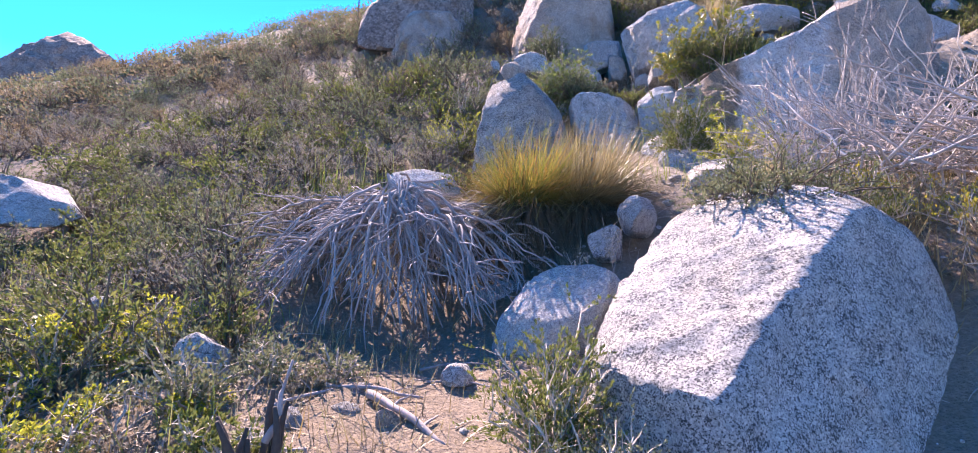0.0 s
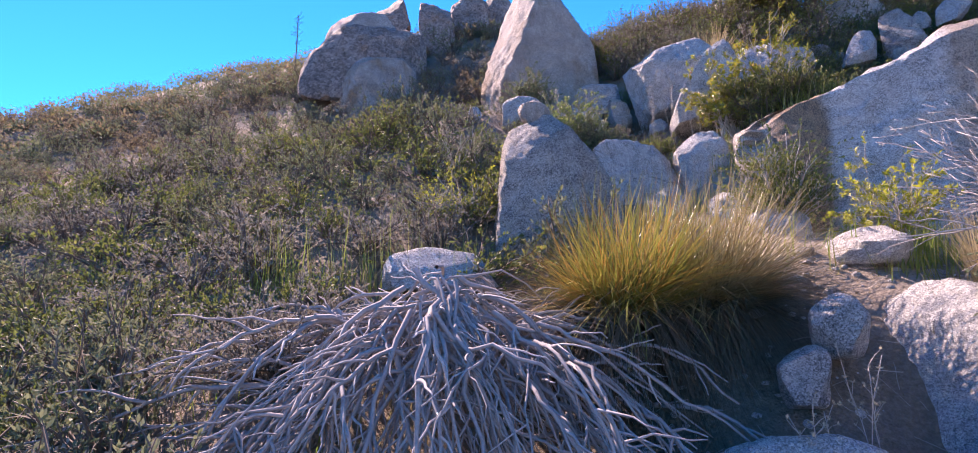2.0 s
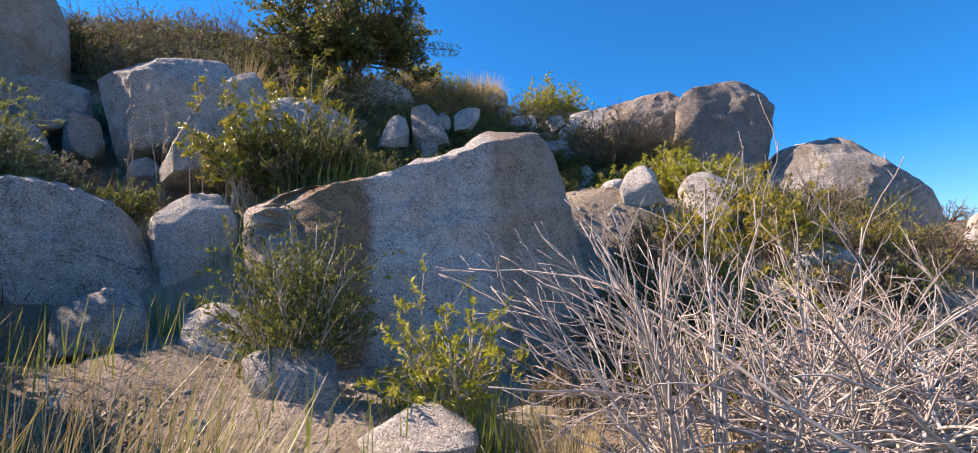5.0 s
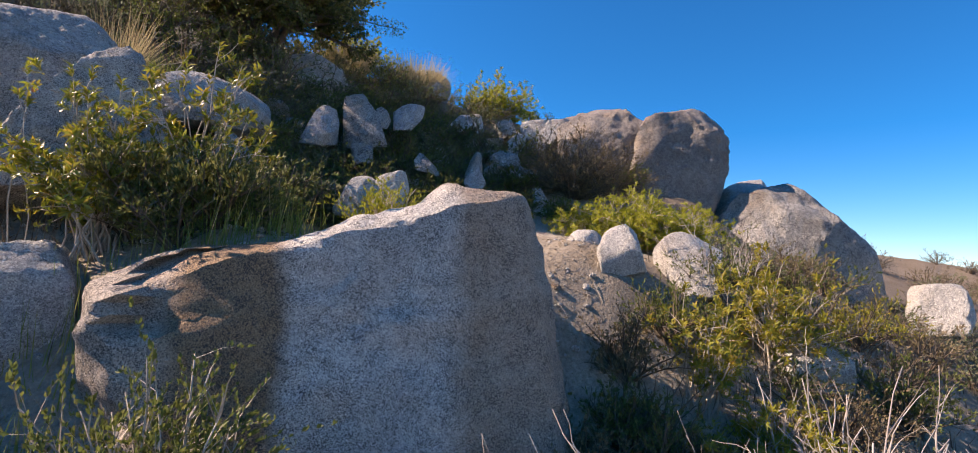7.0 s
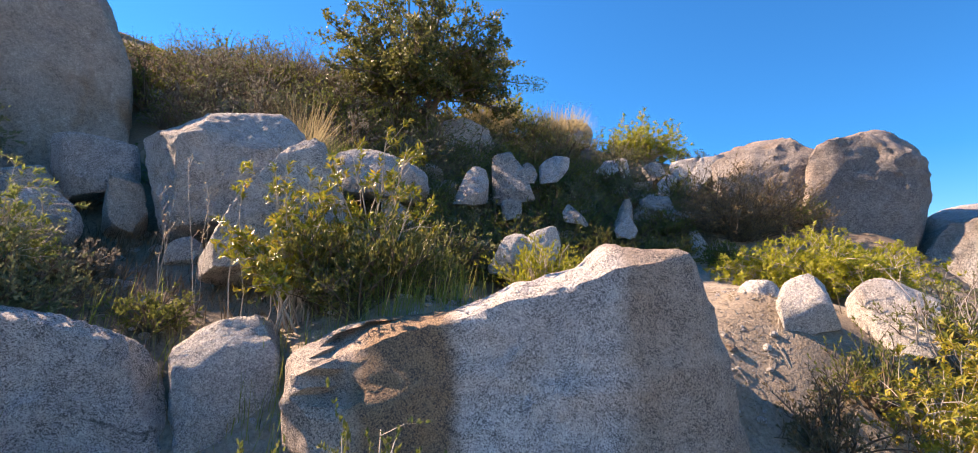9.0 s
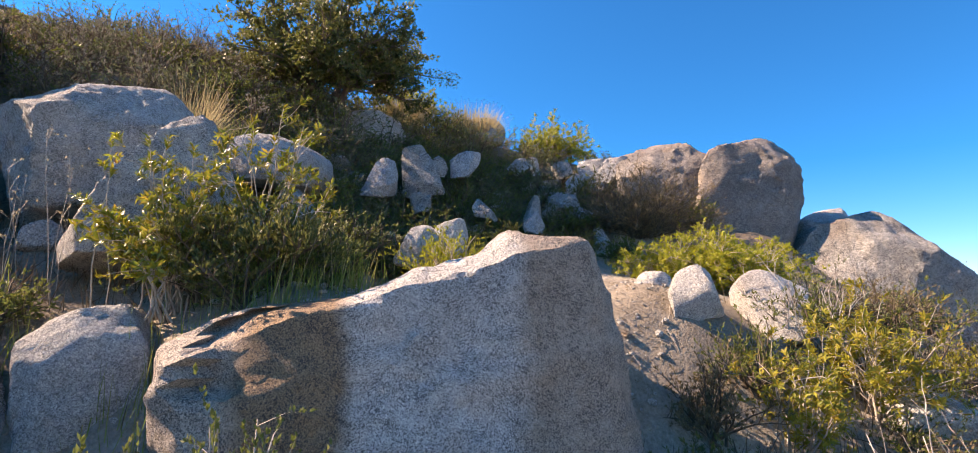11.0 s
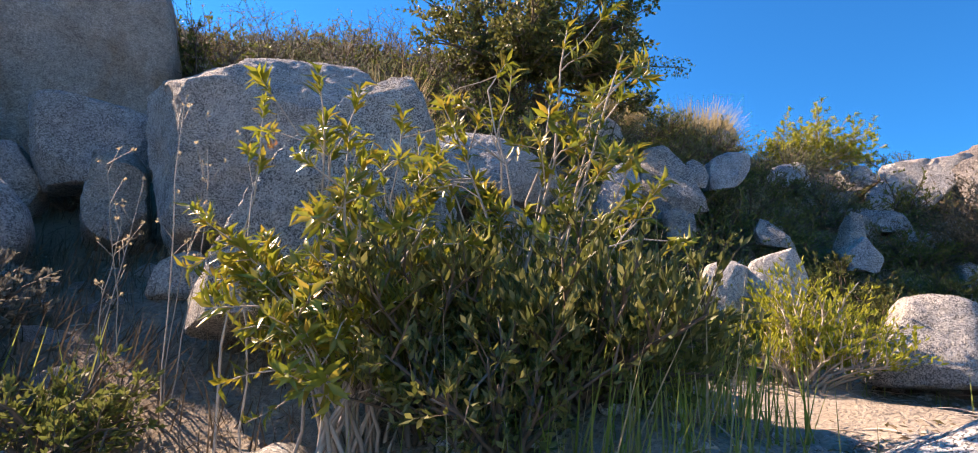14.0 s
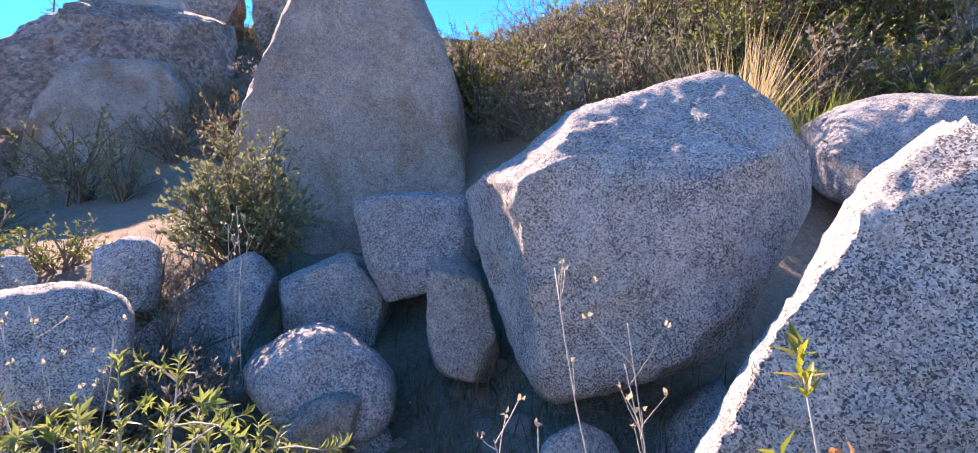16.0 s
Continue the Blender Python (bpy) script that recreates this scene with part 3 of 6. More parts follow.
rock("stone", "rounded whitish stone on the sandy bank", (6.2, 5.25, 3.13), [(104, 30, 0.35), (135, 84, 0.36), (-86, 60, 0.29), (-84, 4, 0.31), (-93, -71, 0.29), (104, -19, 0.34), (-171, 30, 0.3), (9, 0, 0.35)], 8, "pale", 4, 0.026)
rock("stone", "small pale stone on the sandy bank", (5.71, 6.05, 3.28), [(113, 34, 0.15), (-127, 86, 0.15), (-73, 25, 0.17), (-71, -47, 0.13), (111, -63, 0.12), (-160, 20, 0.15), (20, 0, 0.2)], 9, "pale", 4, 0.026)
rock("stone", "pale cracked stone beside the sandy bench", (4.8, 7.91, 3.63), [(131, 30, 0.11), (143, 70, 0.15), (-56, 5, 0.19), (-55, -16, 0.19), (145, -90, 0.2), (130, -23, 0.22), (-143, 20, 0.12), (37, 0, 0.2)], 16, "pale", 4, 0.026)
rock("stone", "pale cracked stone beside the sandy bench", (5.05, 7.71, 3.67), [(125, 9, 0.14), (138, 67, 0.18), (-62, 19, 0.18), (-59, -19, 0.15), (121, -84, 0.21), (-147, 20, 0.12), (33, 0, 0.2)], 16, "pale", 4, 0.026)
rock("stone", "grey speckled stone on the sandy bench", (5.23, 7.05, 3.46), [(117, 29, 0.28), (126, 74, 0.21), (-79, 72, 0.2), (-73, 41, 0.25), (-73, -14, 0.33), (-101, -84, 0.22), (118, -9, 0.36), (-158, 25, 0.2), (22, 0, 0.25)], 12, "speck", 4, 0.026)
# stones on the brushy slope: darker granites put their shade into the colour
rock("stone", "angular granite stone on the brushy slope", (5.56, 9.3, 4.64), [(144, 23, 0.09), (151, 41, 0.11), (-47, 14, 0.21), (-43, -2, 0.23), (-16, -68, 0.31), (70, -79, 0.3), (-132, 30, 0.14), (48, 0, 0.23)], 46, "grey", 4, 0.03)
rock("stone", "angular granite stone on the brushy slope", (6.12, 9.16, 4.76), [(-178, 69, 0.34), (-57, 36, 0.20), (-52, 21, 0.20), (7, -77, 0.32), (135, -4, 0.24), (-136, 30, 0.14), (44, 0, 0.23)], 46, "stain", 4, 0.03)
rock("stone", "angular granite stone on the brushy slope", (6.72, 8.96, 4.96), [(147, 47, 0.16), (161, 62, 0.16), (-125, 74, 0.19), (-50, -8, 0.2), (-40, -39, 0.15), (14, -76, 0.17), (130, -6, 0.24), (-141, 30, 0.14), (39, 0, 0.24)], 46, "grey", 4, 0.03)
rock("stone", "angular granite stone on the brushy slope", (5.82, 8.84, 4.28), [(-167, 77, 0.12), (-48, 5, 0.12), (-7, -76, 0.12), (133, -8, 0.12), (-136, 30, 0.08), (44, 0, 0.13)], 46, "stain", 4, 0.03)
rock("stone", "angular granite stone on the brushy slope", (6.43, 8.4, 4.27), [(134, 31, 0.12), (-64, 48, 0.06), (77, -79, 0.11), (126, -15, 0.12), (-143, 30, 0.08), (37, 0, 0.13)], 46, "stain", 4, 0.03)
rock("stone", "angular granite stone on the brushy slope", (6.97, 8.01, 4.3), [(126, 18, 0.09), (137, 53, 0.17), (-63, 19, 0.12), (-60, 5, 0.11), (-27, -75, 0.21), (120, -17, 0.16), (-148, 30, 0.08), (32, 0, 0.13)], 46, "stain", 4, 0.03)
rock("stone", "angular granite stone on the brushy slope", (6.82, 7.91, 4.13), [(131, 45, 0.07), (-64, 29, 0.1), (28, -83, 0.14), (121, -16, 0.14), (-148, 30, 0.09), (32, 0, 0.15)], 46, "grey", 4, 0.03)
rock("stone", "angular granite stone on the brushy slope", (7.97, 8.11, 4.61), [(147, 67, 0.14), (-145, 79, 0.1), (-67, 21, 0.22), (-32, -71, 0.12), (44, -80, 0.11), (117, -18, 0.23), (-152, 30, 0.16), (28, 0, 0.27)], 46, "stain", 4, 0.03)
rock("stone", "angular granite stone on the brushy slope", (7.94, 7.9, 4.4), [(133, 57, 0.1), (-83, 62, 0.11), (-63, -7, 0.15), (8, -81, 0.1), (117, -6, 0.15), (-153, 30, 0.1), (27, 0, 0.16)], 46, "stain", 4, 0.03)
rock("stone", "angular granite stone on the brushy slope", (7.66, 7.4, 4.01), [(-95, 74, 0.14), (-70, 32, 0.06), (-63, -32, 0.14), (67, -83, 0.16), (115, -2, 0.11), (-155, 30, 0.08), (25, 0, 0.13)], 46, "stain", 4, 0.03)
rock("stone", "angular granite stone on the brushy slope", (8.39, 9.24, 5.35), [(138, 42, 0.1), (178, 72, 0.13), (-63, 20, 0.18), (-35, -58, 0.14), (96, -64, 0.15), (-146, 30, 0.13), (34, 0, 0.21)], 46, "grey", 4, 0.03)
rock("stone", "angular granite stone on the brushy slope", (8.67, 8.57, 5.27), [(135, 45, 0.16), (-114, 72, 0.14), (-67, 20, 0.15), (-34, -63, 0.12), (111, -33, 0.14), (-151, 30, 0.12), (29, 0, 0.2)], 46, "stain", 4, 0.03)
rock("stone", "angular granite stone on the brushy slope", (8.6, 8.27, 5.0), [(131, 45, 0.14), (-77, 46, 0.17), (-58, -25, 0.12), (-26, -72, 0.16), (116, -11, 0.17), (-153, 30, 0.11), (27, 0, 0.18)], 46, "grey", 4, 0.03)
rock("stone", "angular granite stone on the brushy slope", (9.08, 8.04, 5.22), [(129, 42, 0.18), (169, 72, 0.19), (-69, 8, 0.3), (-40, -63, 0.19), (14, -78, 0.24), (115, -5, 0.34), (-156, 30, 0.21), (24, 0, 0.35)], 46, "grey", 4, 0.03)
rock("stone", "angular granite stone on the brushy slope", (9.41, 10.7, 6.51), [(152, 49, 0.28), (-86, 58, 0.14), (-55, 1, 0.29), (47, -73, 0.22), (127, -7, 0.28), (-143, 30, 0.18), (37, 0, 0.3)], 46, "stain", 4, 0.03)
rock("stone", "angular granite stone on the brushy slope", (6.67, 10.7, 5.65), [(146, 11, 0.48), (-165, 67, 0.4), (-78, 60, 0.35), (-50, 19, 0.47), (-13, -63, 0.42), (37, -76, 0.41), (133, -33, 0.61), (-131, 30, 0.34), (49, 0, 0.57)], 46, "brown", 4, 0.03)
rock("stone", "angular granite stone on the brushy slope", (6.29, 8.98, 4.87), [(149, 47, 0.13), (-55, 24, 0.06), (-46, -13, 0.1), (67, -76, 0.16), (130, -9, 0.09), (-138, 30, 0.06), (42, 0, 0.1)], 46, "stain", 4, 0.03)
rock("flat_rock", "long pale granite ledge beside the tan boulder", (9.22, 8.05, 5.37), [(114, 8, 0.46), (-66, 12, 0.46), (174, 84, 0.12), (204, 15, 0.30), (24, 0, 0.39), (0, -88, 0.26)], 40, "pale", 4, 0.04)
rock("flat_rock", "flat grey granite ledge on the brushy slope", (8.41, 8.40, 4.74), [(119, 8, 0.27), (-61, 12, 0.27), (179, 84, 0.10), (209, 15, 0.20), (29, 0, 0.26), (0, -88, 0.22)], 40, "grey", 4, 0.04)
rock("flat_rock", "grey granite block on the skyline", (9.93, 11.14, 6.74), [(128, 8, 0.42), (-52, 12, 0.42), (188, 84, 0.22), (218, 15, 0.30), (38, 0, 0.39), (0, -88, 0.48)], 40, "stain", 4, 0.04)
rock("flat_rock", "pale granite block on the brushy slope", (8.99, 9.47, 5.52), [(123, 8, 0.22), (-57, 12, 0.22), (183, 84, 0.16), (213, 15, 0.20), (33, 0, 0.26), (0, -88, 0.35)], 40, "pale", 4, 0.04)
rock("stone", "sunlit pale stepping stone", (2.06, 6.54, 2.1), [(158, 7, 0.19), (-177, 83, 0.22), (-30, 56, 0.18), (-29, -11, 0.22), (168, -76, 0.18), (-115, 45, 0.1), (65, 0, 0.2)], 16, "pale", 4, 0.026)
rock("stone", "grey stepping stone on the trail", (2.16, 6.0, 1.87), [(150, 66, 0.26), (145, 87, 0.24), (-33, 46, 0.24), (-36, 3, 0.28), (-92, -80, 0.22), (155, -24, 0.18), (-121, 30, 0.2), (59, 0, 0.25)], 9, "grey", 4, 0.026)
rock("stone", "flat pale stepping stone on the trail", (2.28, 5.27, 1.74), [(131, 61, 0.17), (85, 83, 0.14), (-36, 56, 0.17), (-50, -21, 0.22), (-125, -79, 0.13), (147, -23, 0.2), (-132, 72, 0.15), (48, 0, 0.2)], 40, "pale", 4, 0.026)
rock("stone", "grey stone beside the stepping stones", (1.62, 6.87, 2.22), [(169, 42, 0.21), (-47, 82, 0.17), (-20, 16, 0.19), (-23, -83, 0.14), (166, -6, 0.21), (-107, 20, 0.15), (73, 0, 0.25)], 9, "grey", 4, 0.026)
rock("flat_rock", "flat pale rock among the hillside scrub", (-4.37, 5.22, 1.67), [(-126, 50, 0.39), (-108, 80, 0.26), (30, 75, 0.22), (41, 27, 0.45), (44, -70, 0.33), (-132, -86, 0.25), (-129, 3, 0.51), (-44, 50, 0.3), (136, 0, 0.6)], 30, "grey", 4, 0.03)
rock("stone", "bluish grey stone among the hillside scrub", (-2.39, 5.74, 1.24), [(-150, 45, 0.32), (33, 86, 0.33), (28, 56, 0.35), (26, -3, 0.29), (22, -30, 0.33), (-105, -79, 0.33), (-147, -8, 0.28), (-148, 3, 0.27), (-61, 50, 0.21), (119, 0, 0.28)], 14, "grey", 4, 0.026)
rock("stone", "grey stone half buried beside the stump", (-1.04, 2.9, 0.72), [(-152, 27, 0.13), (-173, 67, 0.16), (40, 44, 0.17), (28, -2, 0.15), (-90, -68, 0.19), (-144, -1, 0.16), (-58, 40, 0.16), (122, 0, 0.22)], 26, "grey", 4, 0.026)
rock("stone", "dark grey stone in the undergrowth", (-2.71, 4.22, 0.69), [(-160, 67, 0.2), (82, 73, 0.18), (48, 23, 0.15), (42, -3, 0.13), (40, -12, 0.14), (-94, -66, 0.17), (-131, -8, 0.12), (-134, 2, 0.12), (-45, 20, 0.11), (135, 0, 0.14)], 14, "grey", 4, 0.026)
rock("stone", "dark grey stone in the undergrowth", (-1.97, 3.36, 0.91), [(-144, 42, 0.11), (87, 81, 0.1), (45, 38, 0.1), (39, -2, 0.1), (35, -29, 0.11), (-91, -78, 0.1), (-134, -24, 0.1), (-138, 2, 0.1), (-49, 20, 0.08), (131, 0, 0.11)], 14, "grey", 3, 0.026)
rock("stone", "fist-sized grey stone on the dirt", (0.25, 3.01, 0.65), [(145, 60, 0.06), (63, 70, 0.06), (4, 19, 0.1), (-33, -53, 0.08), (-95, -69, 0.06), (-175, -9, 0.1), (-91, 40, 0.08), (89, 0, 0.1)], 8, "grey", 3, 0.026)
rock("stone", "small brown stone on the dirt", (0.04, 2.51, 0.6), [(161, 59, 0.07), (92, 70, 0.06), (30, 37, 0.05), (14, -1, 0.05), (9, -13, 0.06), (-88, -67, 0.07), (-159, -9, 0.07), (-163, 1, 0.06), (-74, 20, 0.04), (106, 0, 0.05)], 14, "brown", 3, 0.026)
rock("stone", "shaded grey stone by the slab", (1.4, 4.35, 1.43), [(138, 52, 0.12), (-19, 64, 0.13), (-38, -9, 0.11), (-114, -76, 0.15), (150, -4, 0.12), (-123, 20, 0.15), (57, 0, 0.2)], 8, "grey", 4, 0.026)
rock("stone", "shaded grey stone by the slab", (1.16, 4.27, 1.24), [(135, 50, 0.09), (1, 67, 0.13), (-33, -6, 0.1), (-111, -71, 0.14), (153, 3, 0.11), (-119, 20, 0.12), (61, 0, 0.15)], 8, "grey", 4, 0.026)
rock("stone", "grey stone under the dead branches", (0.33, 4.29, 0.79), [(158, 48, 0.13), (135, 70, 0.15), (-10, 5, 0.22), (-24, -37, 0.17), (-117, -69, 0.21), (-179, -12, 0.22), (-97, 30, 0.12), (83, 0, 0.25)], 12, "grey", 4, 0.026)
rock("flat_rock", "shaded flat rock behind the branch pile", (-0.47, 5.92, 1.77), [(-166, 12, 0.37), (-166, 79, 0.18), (-124, 89, 0.16), (5, 78, 0.15), (4, 28, 0.3), (-128, -84, 0.16), (-82, 55, 0.2), (98, 0, 0.5)], 40, "grey", 4, 0.026)
rock("flat_rock", "pale rock in the golden scrub", (5.89, 4.39, 2.51), [(-21, 86, 0.21), (-80, 66, 0.17), (-94, 0, 0.31), (-177, -81, 0.21), (95, -15, 0.28), (180, 40, 0.2), (0, 0, 0.3)], 12, "pale", 4, 0.026)
rock("stone", "pale stone on the scrubby slope", (9.71, 2.99, 2.86), [(83, 56, 0.38), (92, 86, 0.32), (-102, 56, 0.4), (-102, 0, 0.36), (-102, -15, 0.36), (-124, -82, 0.31), (84, -20, 0.4), (83, 0, 0.39), (170, 20, 0.34), (-10, 0, 0.44)], 14, "pale", 4, 0.026)
rock("outcrop", "craggy brown rock outcrop on the far ridge", (-30.07, 32.22, 9.77), [(-125, 32, 2.55), (-118, 49, 2.51), (-92, 69, 3.3), (22, 50, 4.2), (39, -2, 4.25), (104, -83, 3.68), (-131, 2, 3.67), (-46, 20, 3.0), (134, 0, 4.0)], 14, "far", 5, 0.06)
rock("outcrop", "small craggy outcrop on the ridge", (-10.22, 25.79, 10.06), [(-150, 17, 0.85), (-134, 48, 0.91), (-15, 60, 0.87), (19, 9, 0.89), (98, -74, 1.05), (-154, 2, 1.06), (-67, 20, 1.0), (113, 0, 1.2)], 14, "far", 4, 0.06)
rock("outcrop", "broad brown rock outcrop on the upper slope", (-2.76, 16.75, 7.65), [(-160, 8, 1.73), (-152, 29, 1.32), (-135, 50, 1.04), (-71, 65, 0.97), (-50, 61, 1.11), (1, 3, 1.88), (98, -72, 1.05), (-80, 20, 1.0), (100, 0, 1.2)], 10, "far", 5, 0.05)
rock("outcrop", "weathered rocks along the ridge line", (-0.84, 20.18, 10.01), [(-163, 21, 0.92), (-120, 58, 1.09), (-25, 41, 1.15), (-1, 3, 0.8), (4, -8, 0.84), (61, -66, 1.15), (178, -19, 0.86), (-176, -4, 0.76), (-87, 20, 0.67), (93, 0, 0.86)], 14, "far", 4, 0.06)
rock("outcrop", "weathered rocks along the ridge line", (0.39, 21.63, 10.87), [(-157, 36, 0.87), (-120, 59, 1.01), (-36, 47, 0.98), (-4, 3, 0.73), (0, -6, 0.75), (61, -65, 1.06), (177, -11, 0.75), (180, -4, 0.7), (-91, 20, 0.59), (89, 0, 0.76)], 14, "far", 4, 0.06)
rock("outcrop", "weathered rocks along the ridge line", (1.5, 22.03, 11.26), [(-168, 27, 0.72), (-120, 59, 0.95), (-42, 49, 0.92), (-7, 3, 0.56), (-4, -3, 0.58), (61, -65, 0.98), (174, -8, 0.58), (176, -3, 0.55), (-94, 20, 0.44), (86, 0, 0.57)], 14, "far", 4, 0.06)
rock("outcrop", "weathered rocks along the ridge line", (-2.64, 20.17, 9.93), [(-147, 37, 0.98), (-120, 56, 1.11), (-6, 24, 1.1), (4, 4, 0.9), (12, -12, 0.94), (61, -65, 1.17), (-176, -20, 0.95), (-170, -5, 0.82), (-81, 20, 0.8), (99, 0, 1.03)], 14, "far", 4, 0.06)


# ---- building blocks for plants ----
class Shape:
    """Gathers tubes, leaves and blades into one mesh."""

    def __init__(self):
        self.v, self.f = [], []

    def tube(self, pts, r0, r1, sides=4):
        base = len(self.v)
        k = len(pts)
        for i, p in enumerate(pts):
            p = Vector(p)
            a = Vector(pts[max(0, i - 1)])
            b = Vector(pts[min(k - 1, i + 1)])
            t = (b - a).normalized()
            s = t.cross(Vector((0.31, 0.17, 0.93))).normalized()
            u = s.cross(t)
            r = r0 + (r1 - r0) * i / (k - 1)
            for j in range(sides):
                w = 2 * math.pi * j / sides
                self.v.append(tuple(p + s * (r * math.cos(w)) + u * (r * math.sin(w))))
        for i in range(k - 1):
            for j in range(sides):
                a, b = base + i * sides + j, base + i * sides + (j + 1) % sides
                self.f.append((a, b, b + sides, a + sides))
        self.f.append(tuple(base + (k - 1) * sides + j for j in range(sides)))

    def leaf(self, p, way, side, length, width, fold=0.25, curl=0.15):
        """A lance-shaped leaf folded along its midrib."""
        w = way.normalized()
        s = (side - w * side.dot(w))
        s = s.normalized() if s.length > 1e-4 else w.orthogonal().normalized()
        n = w.cross(s)
        b = len(self.v)
        mid = p + w * (length * 0.45) + n * (length * curl * 0.4)
        tip = p + w * length - n * (length * curl)
        up = n * (width * fold)
        self.v += [tuple(p), tuple(mid), tuple(mid + s * (width / 2) + up), tuple(mid - s * (width / 2) + up), tuple(tip)]
        self.f += [(b, b + 2, b + 1), (b + 2, b + 4, b + 1), (b, b + 1, b + 3), (b + 1, b + 4, b + 3)]

    def leaflet(self, p, way, side, length, width):
        """A small leaf: two halves folded along the midrib."""
        w = way.normalized()
        s = (side - w * side.dot(w))
        s = s.normalized() if s.length > 1e-4 else w.orthogonal().normalized()
        n = w.cross(s)
        b = len(self.v)
        mid = p + w * (length * 0.48) + n * (width * 0.2)
        self.v += [tuple(p), tuple(mid + s * (width / 2)), tuple(p + w * length), tuple(mid - s * (width / 2))]
        self.f += [(b, b + 1, b + 2), (b, b + 2, b + 3)]

    def blade(self, pts, width):
        b, k = len(self.v), len(pts)
        a, z = Vector(pts[0]), Vector(pts[-1])
        s = (z - a).cross(Vector((0.2, 0.1, 1))).normalized()
        for i, p in enumerate(pts):
            h = s * (width * 0.5 * (1 - 0.92 * (i / (k - 1)) ** 1.4))
            self.v += [tuple(Vector(p) - h), tuple(Vector(p) + h)]
        for i in range(k - 1):
            self.f.append((b + 2 * i, b + 2 * i + 1, b + 2 * i + 3, b + 2 * i + 2))

    def mesh(self, name, mat):
        me = bpy.data.meshes.new(name)
        me.from_pydata(self.v, [], self.f)
        me.materials.append(mat)
        me.shade_smooth()
        return me


def part(name, shape, mat, parent, label="", kind=""):
    ob = new(name, shape.mesh(name, mat))
    ob.parent = parent
    return tagged(ob, label, kind=kind)


def single(name, mat, parent, pts, r0, r1, sides=5):
    """One branch as a part of its own."""
    s = Shape()
    s.tube(pts, r0, r1, sides)
    return part(name, s, mat, parent)


def base(name, label, category, loc, group=""):
    ob = new(name)
    ob.empty_display_size = 0.1
    ob.location = loc
    return tagged(ob, label, category, group)


def on_ground(x, y, sink=0.03):
    return Vector((x, y, ground_at(x, y) - sink))


def bent(rng, a, b, n, wob, lift=0.0):
    """A crooked line from a to b that bows upwards by lift."""
    a, b = Vector(a), Vector(b)
    ln = (b - a).length
    out, off = [], Vector((0, 0, 0))
    for i in range(n + 1):
        u = i / n
        if 0 < i:
            off = off + Vector((rng.gauss(0, 1), rng.gauss(0, 1), rng.gauss(0, 1))) * (wob * ln / n)
        out.append(a.lerp(b, u) + off + Vector((0, 0, lift * ln * math.sin(math.pi * u))))
    return out


def rand_dir(rng):
    z, a = rng.uniform(-1, 1), rng.uniform(0, 2 * math.pi)
    s = math.sqrt(1 - z * z)
    return Vector((s * math.cos(a), s * math.sin(a), z))


def along(pts, u):
    x = u * (len(pts) - 1)
    i = min(int(x), len(pts) - 2)
    return Vector(pts[i]).lerp(Vector(pts[i + 1]), x - i)


# plant materials
BARK = plant("grey_bark", [(0.112, 0.084, 0.063), (0.168, 0.133, 0.105), (0.140, 0.105, 0.077)], 0.85, 0)
PALE_TWIG = plant("pale_twig", [(0.42, 0.36, 0.30), (0.52, 0.46, 0.39), (0.36, 0.30, 0.25)], 0.8, 0)
BLEACHED = plant("bleached_wood", [(0.22, 0.17, 0.14), (0.41, 0.36, 0.33), (0.53, 0.48, 0.44), (0.33, 0.28, 0.26), (0.46, 0.40, 0.36)], 0.8, 0)
GREY_WOOD = plant("weathered_wood", [(0.351, 0.313, 0.305), (0.481, 0.435, 0.426), (0.273, 0.238, 0.227), (0.416, 0.374, 0.362)], 0.85, 0)
DARK_WOOD = plant("charred_wood", [(0.05, 0.04, 0.035), (0.09, 0.07, 0.055)], 0.9, 0)
SUMAC = plant("sumac_leaf", [(0.14, 0.18, 0.025), (0.24, 0.27, 0.03), (0.36, 0.35, 0.045), (0.18, 0.22, 0.03), (0.46, 0.32, 0.05), (0.28, 0.30, 0.035)], 0.36, 0.38, 0.5)
DEEP_LEAF = plant("dark_leaf", [(0.081, 0.104, 0.023), (0.130, 0.144, 0.035), (0.178, 0.183, 0.055), (0.227, 0.217, 0.078)], 0.5, 0.35, 0.4)
GOLD_LEAF = plant("golden_leaf", [(0.30, 0.29, 0.04), (0.42, 0.36, 0.05), (0.24, 0.27, 0.045), (0.46, 0.30, 0.05)], 0.5, 0.45)
LIME_LEAF = plant("lime_leaf", [(0.34, 0.35, 0.04), (0.43, 0.42, 0.05), (0.25, 0.29, 0.035)], 0.5, 0.45)
SAGE_LEAF = plant("sage_leaf", [(0.140, 0.163, 0.080), (0.199, 0.216, 0.113), (0.248, 0.253, 0.144), (0.108, 0.135, 0.057)], 0.7, 0.3)
GREY_LEAF = plant("grey_leaf", [(0.223, 0.207, 0.166), (0.290, 0.265, 0.223), (0.182, 0.174, 0.132), (0.256, 0.215, 0.174)], 0.75, 0.3)
TAN_LEAF = plant("tan_leaf", [(0.240, 0.176, 0.104), (0.304, 0.232, 0.144), (0.176, 0.136, 0.080), (0.208, 0.184, 0.088)], 0.75, 0.35)
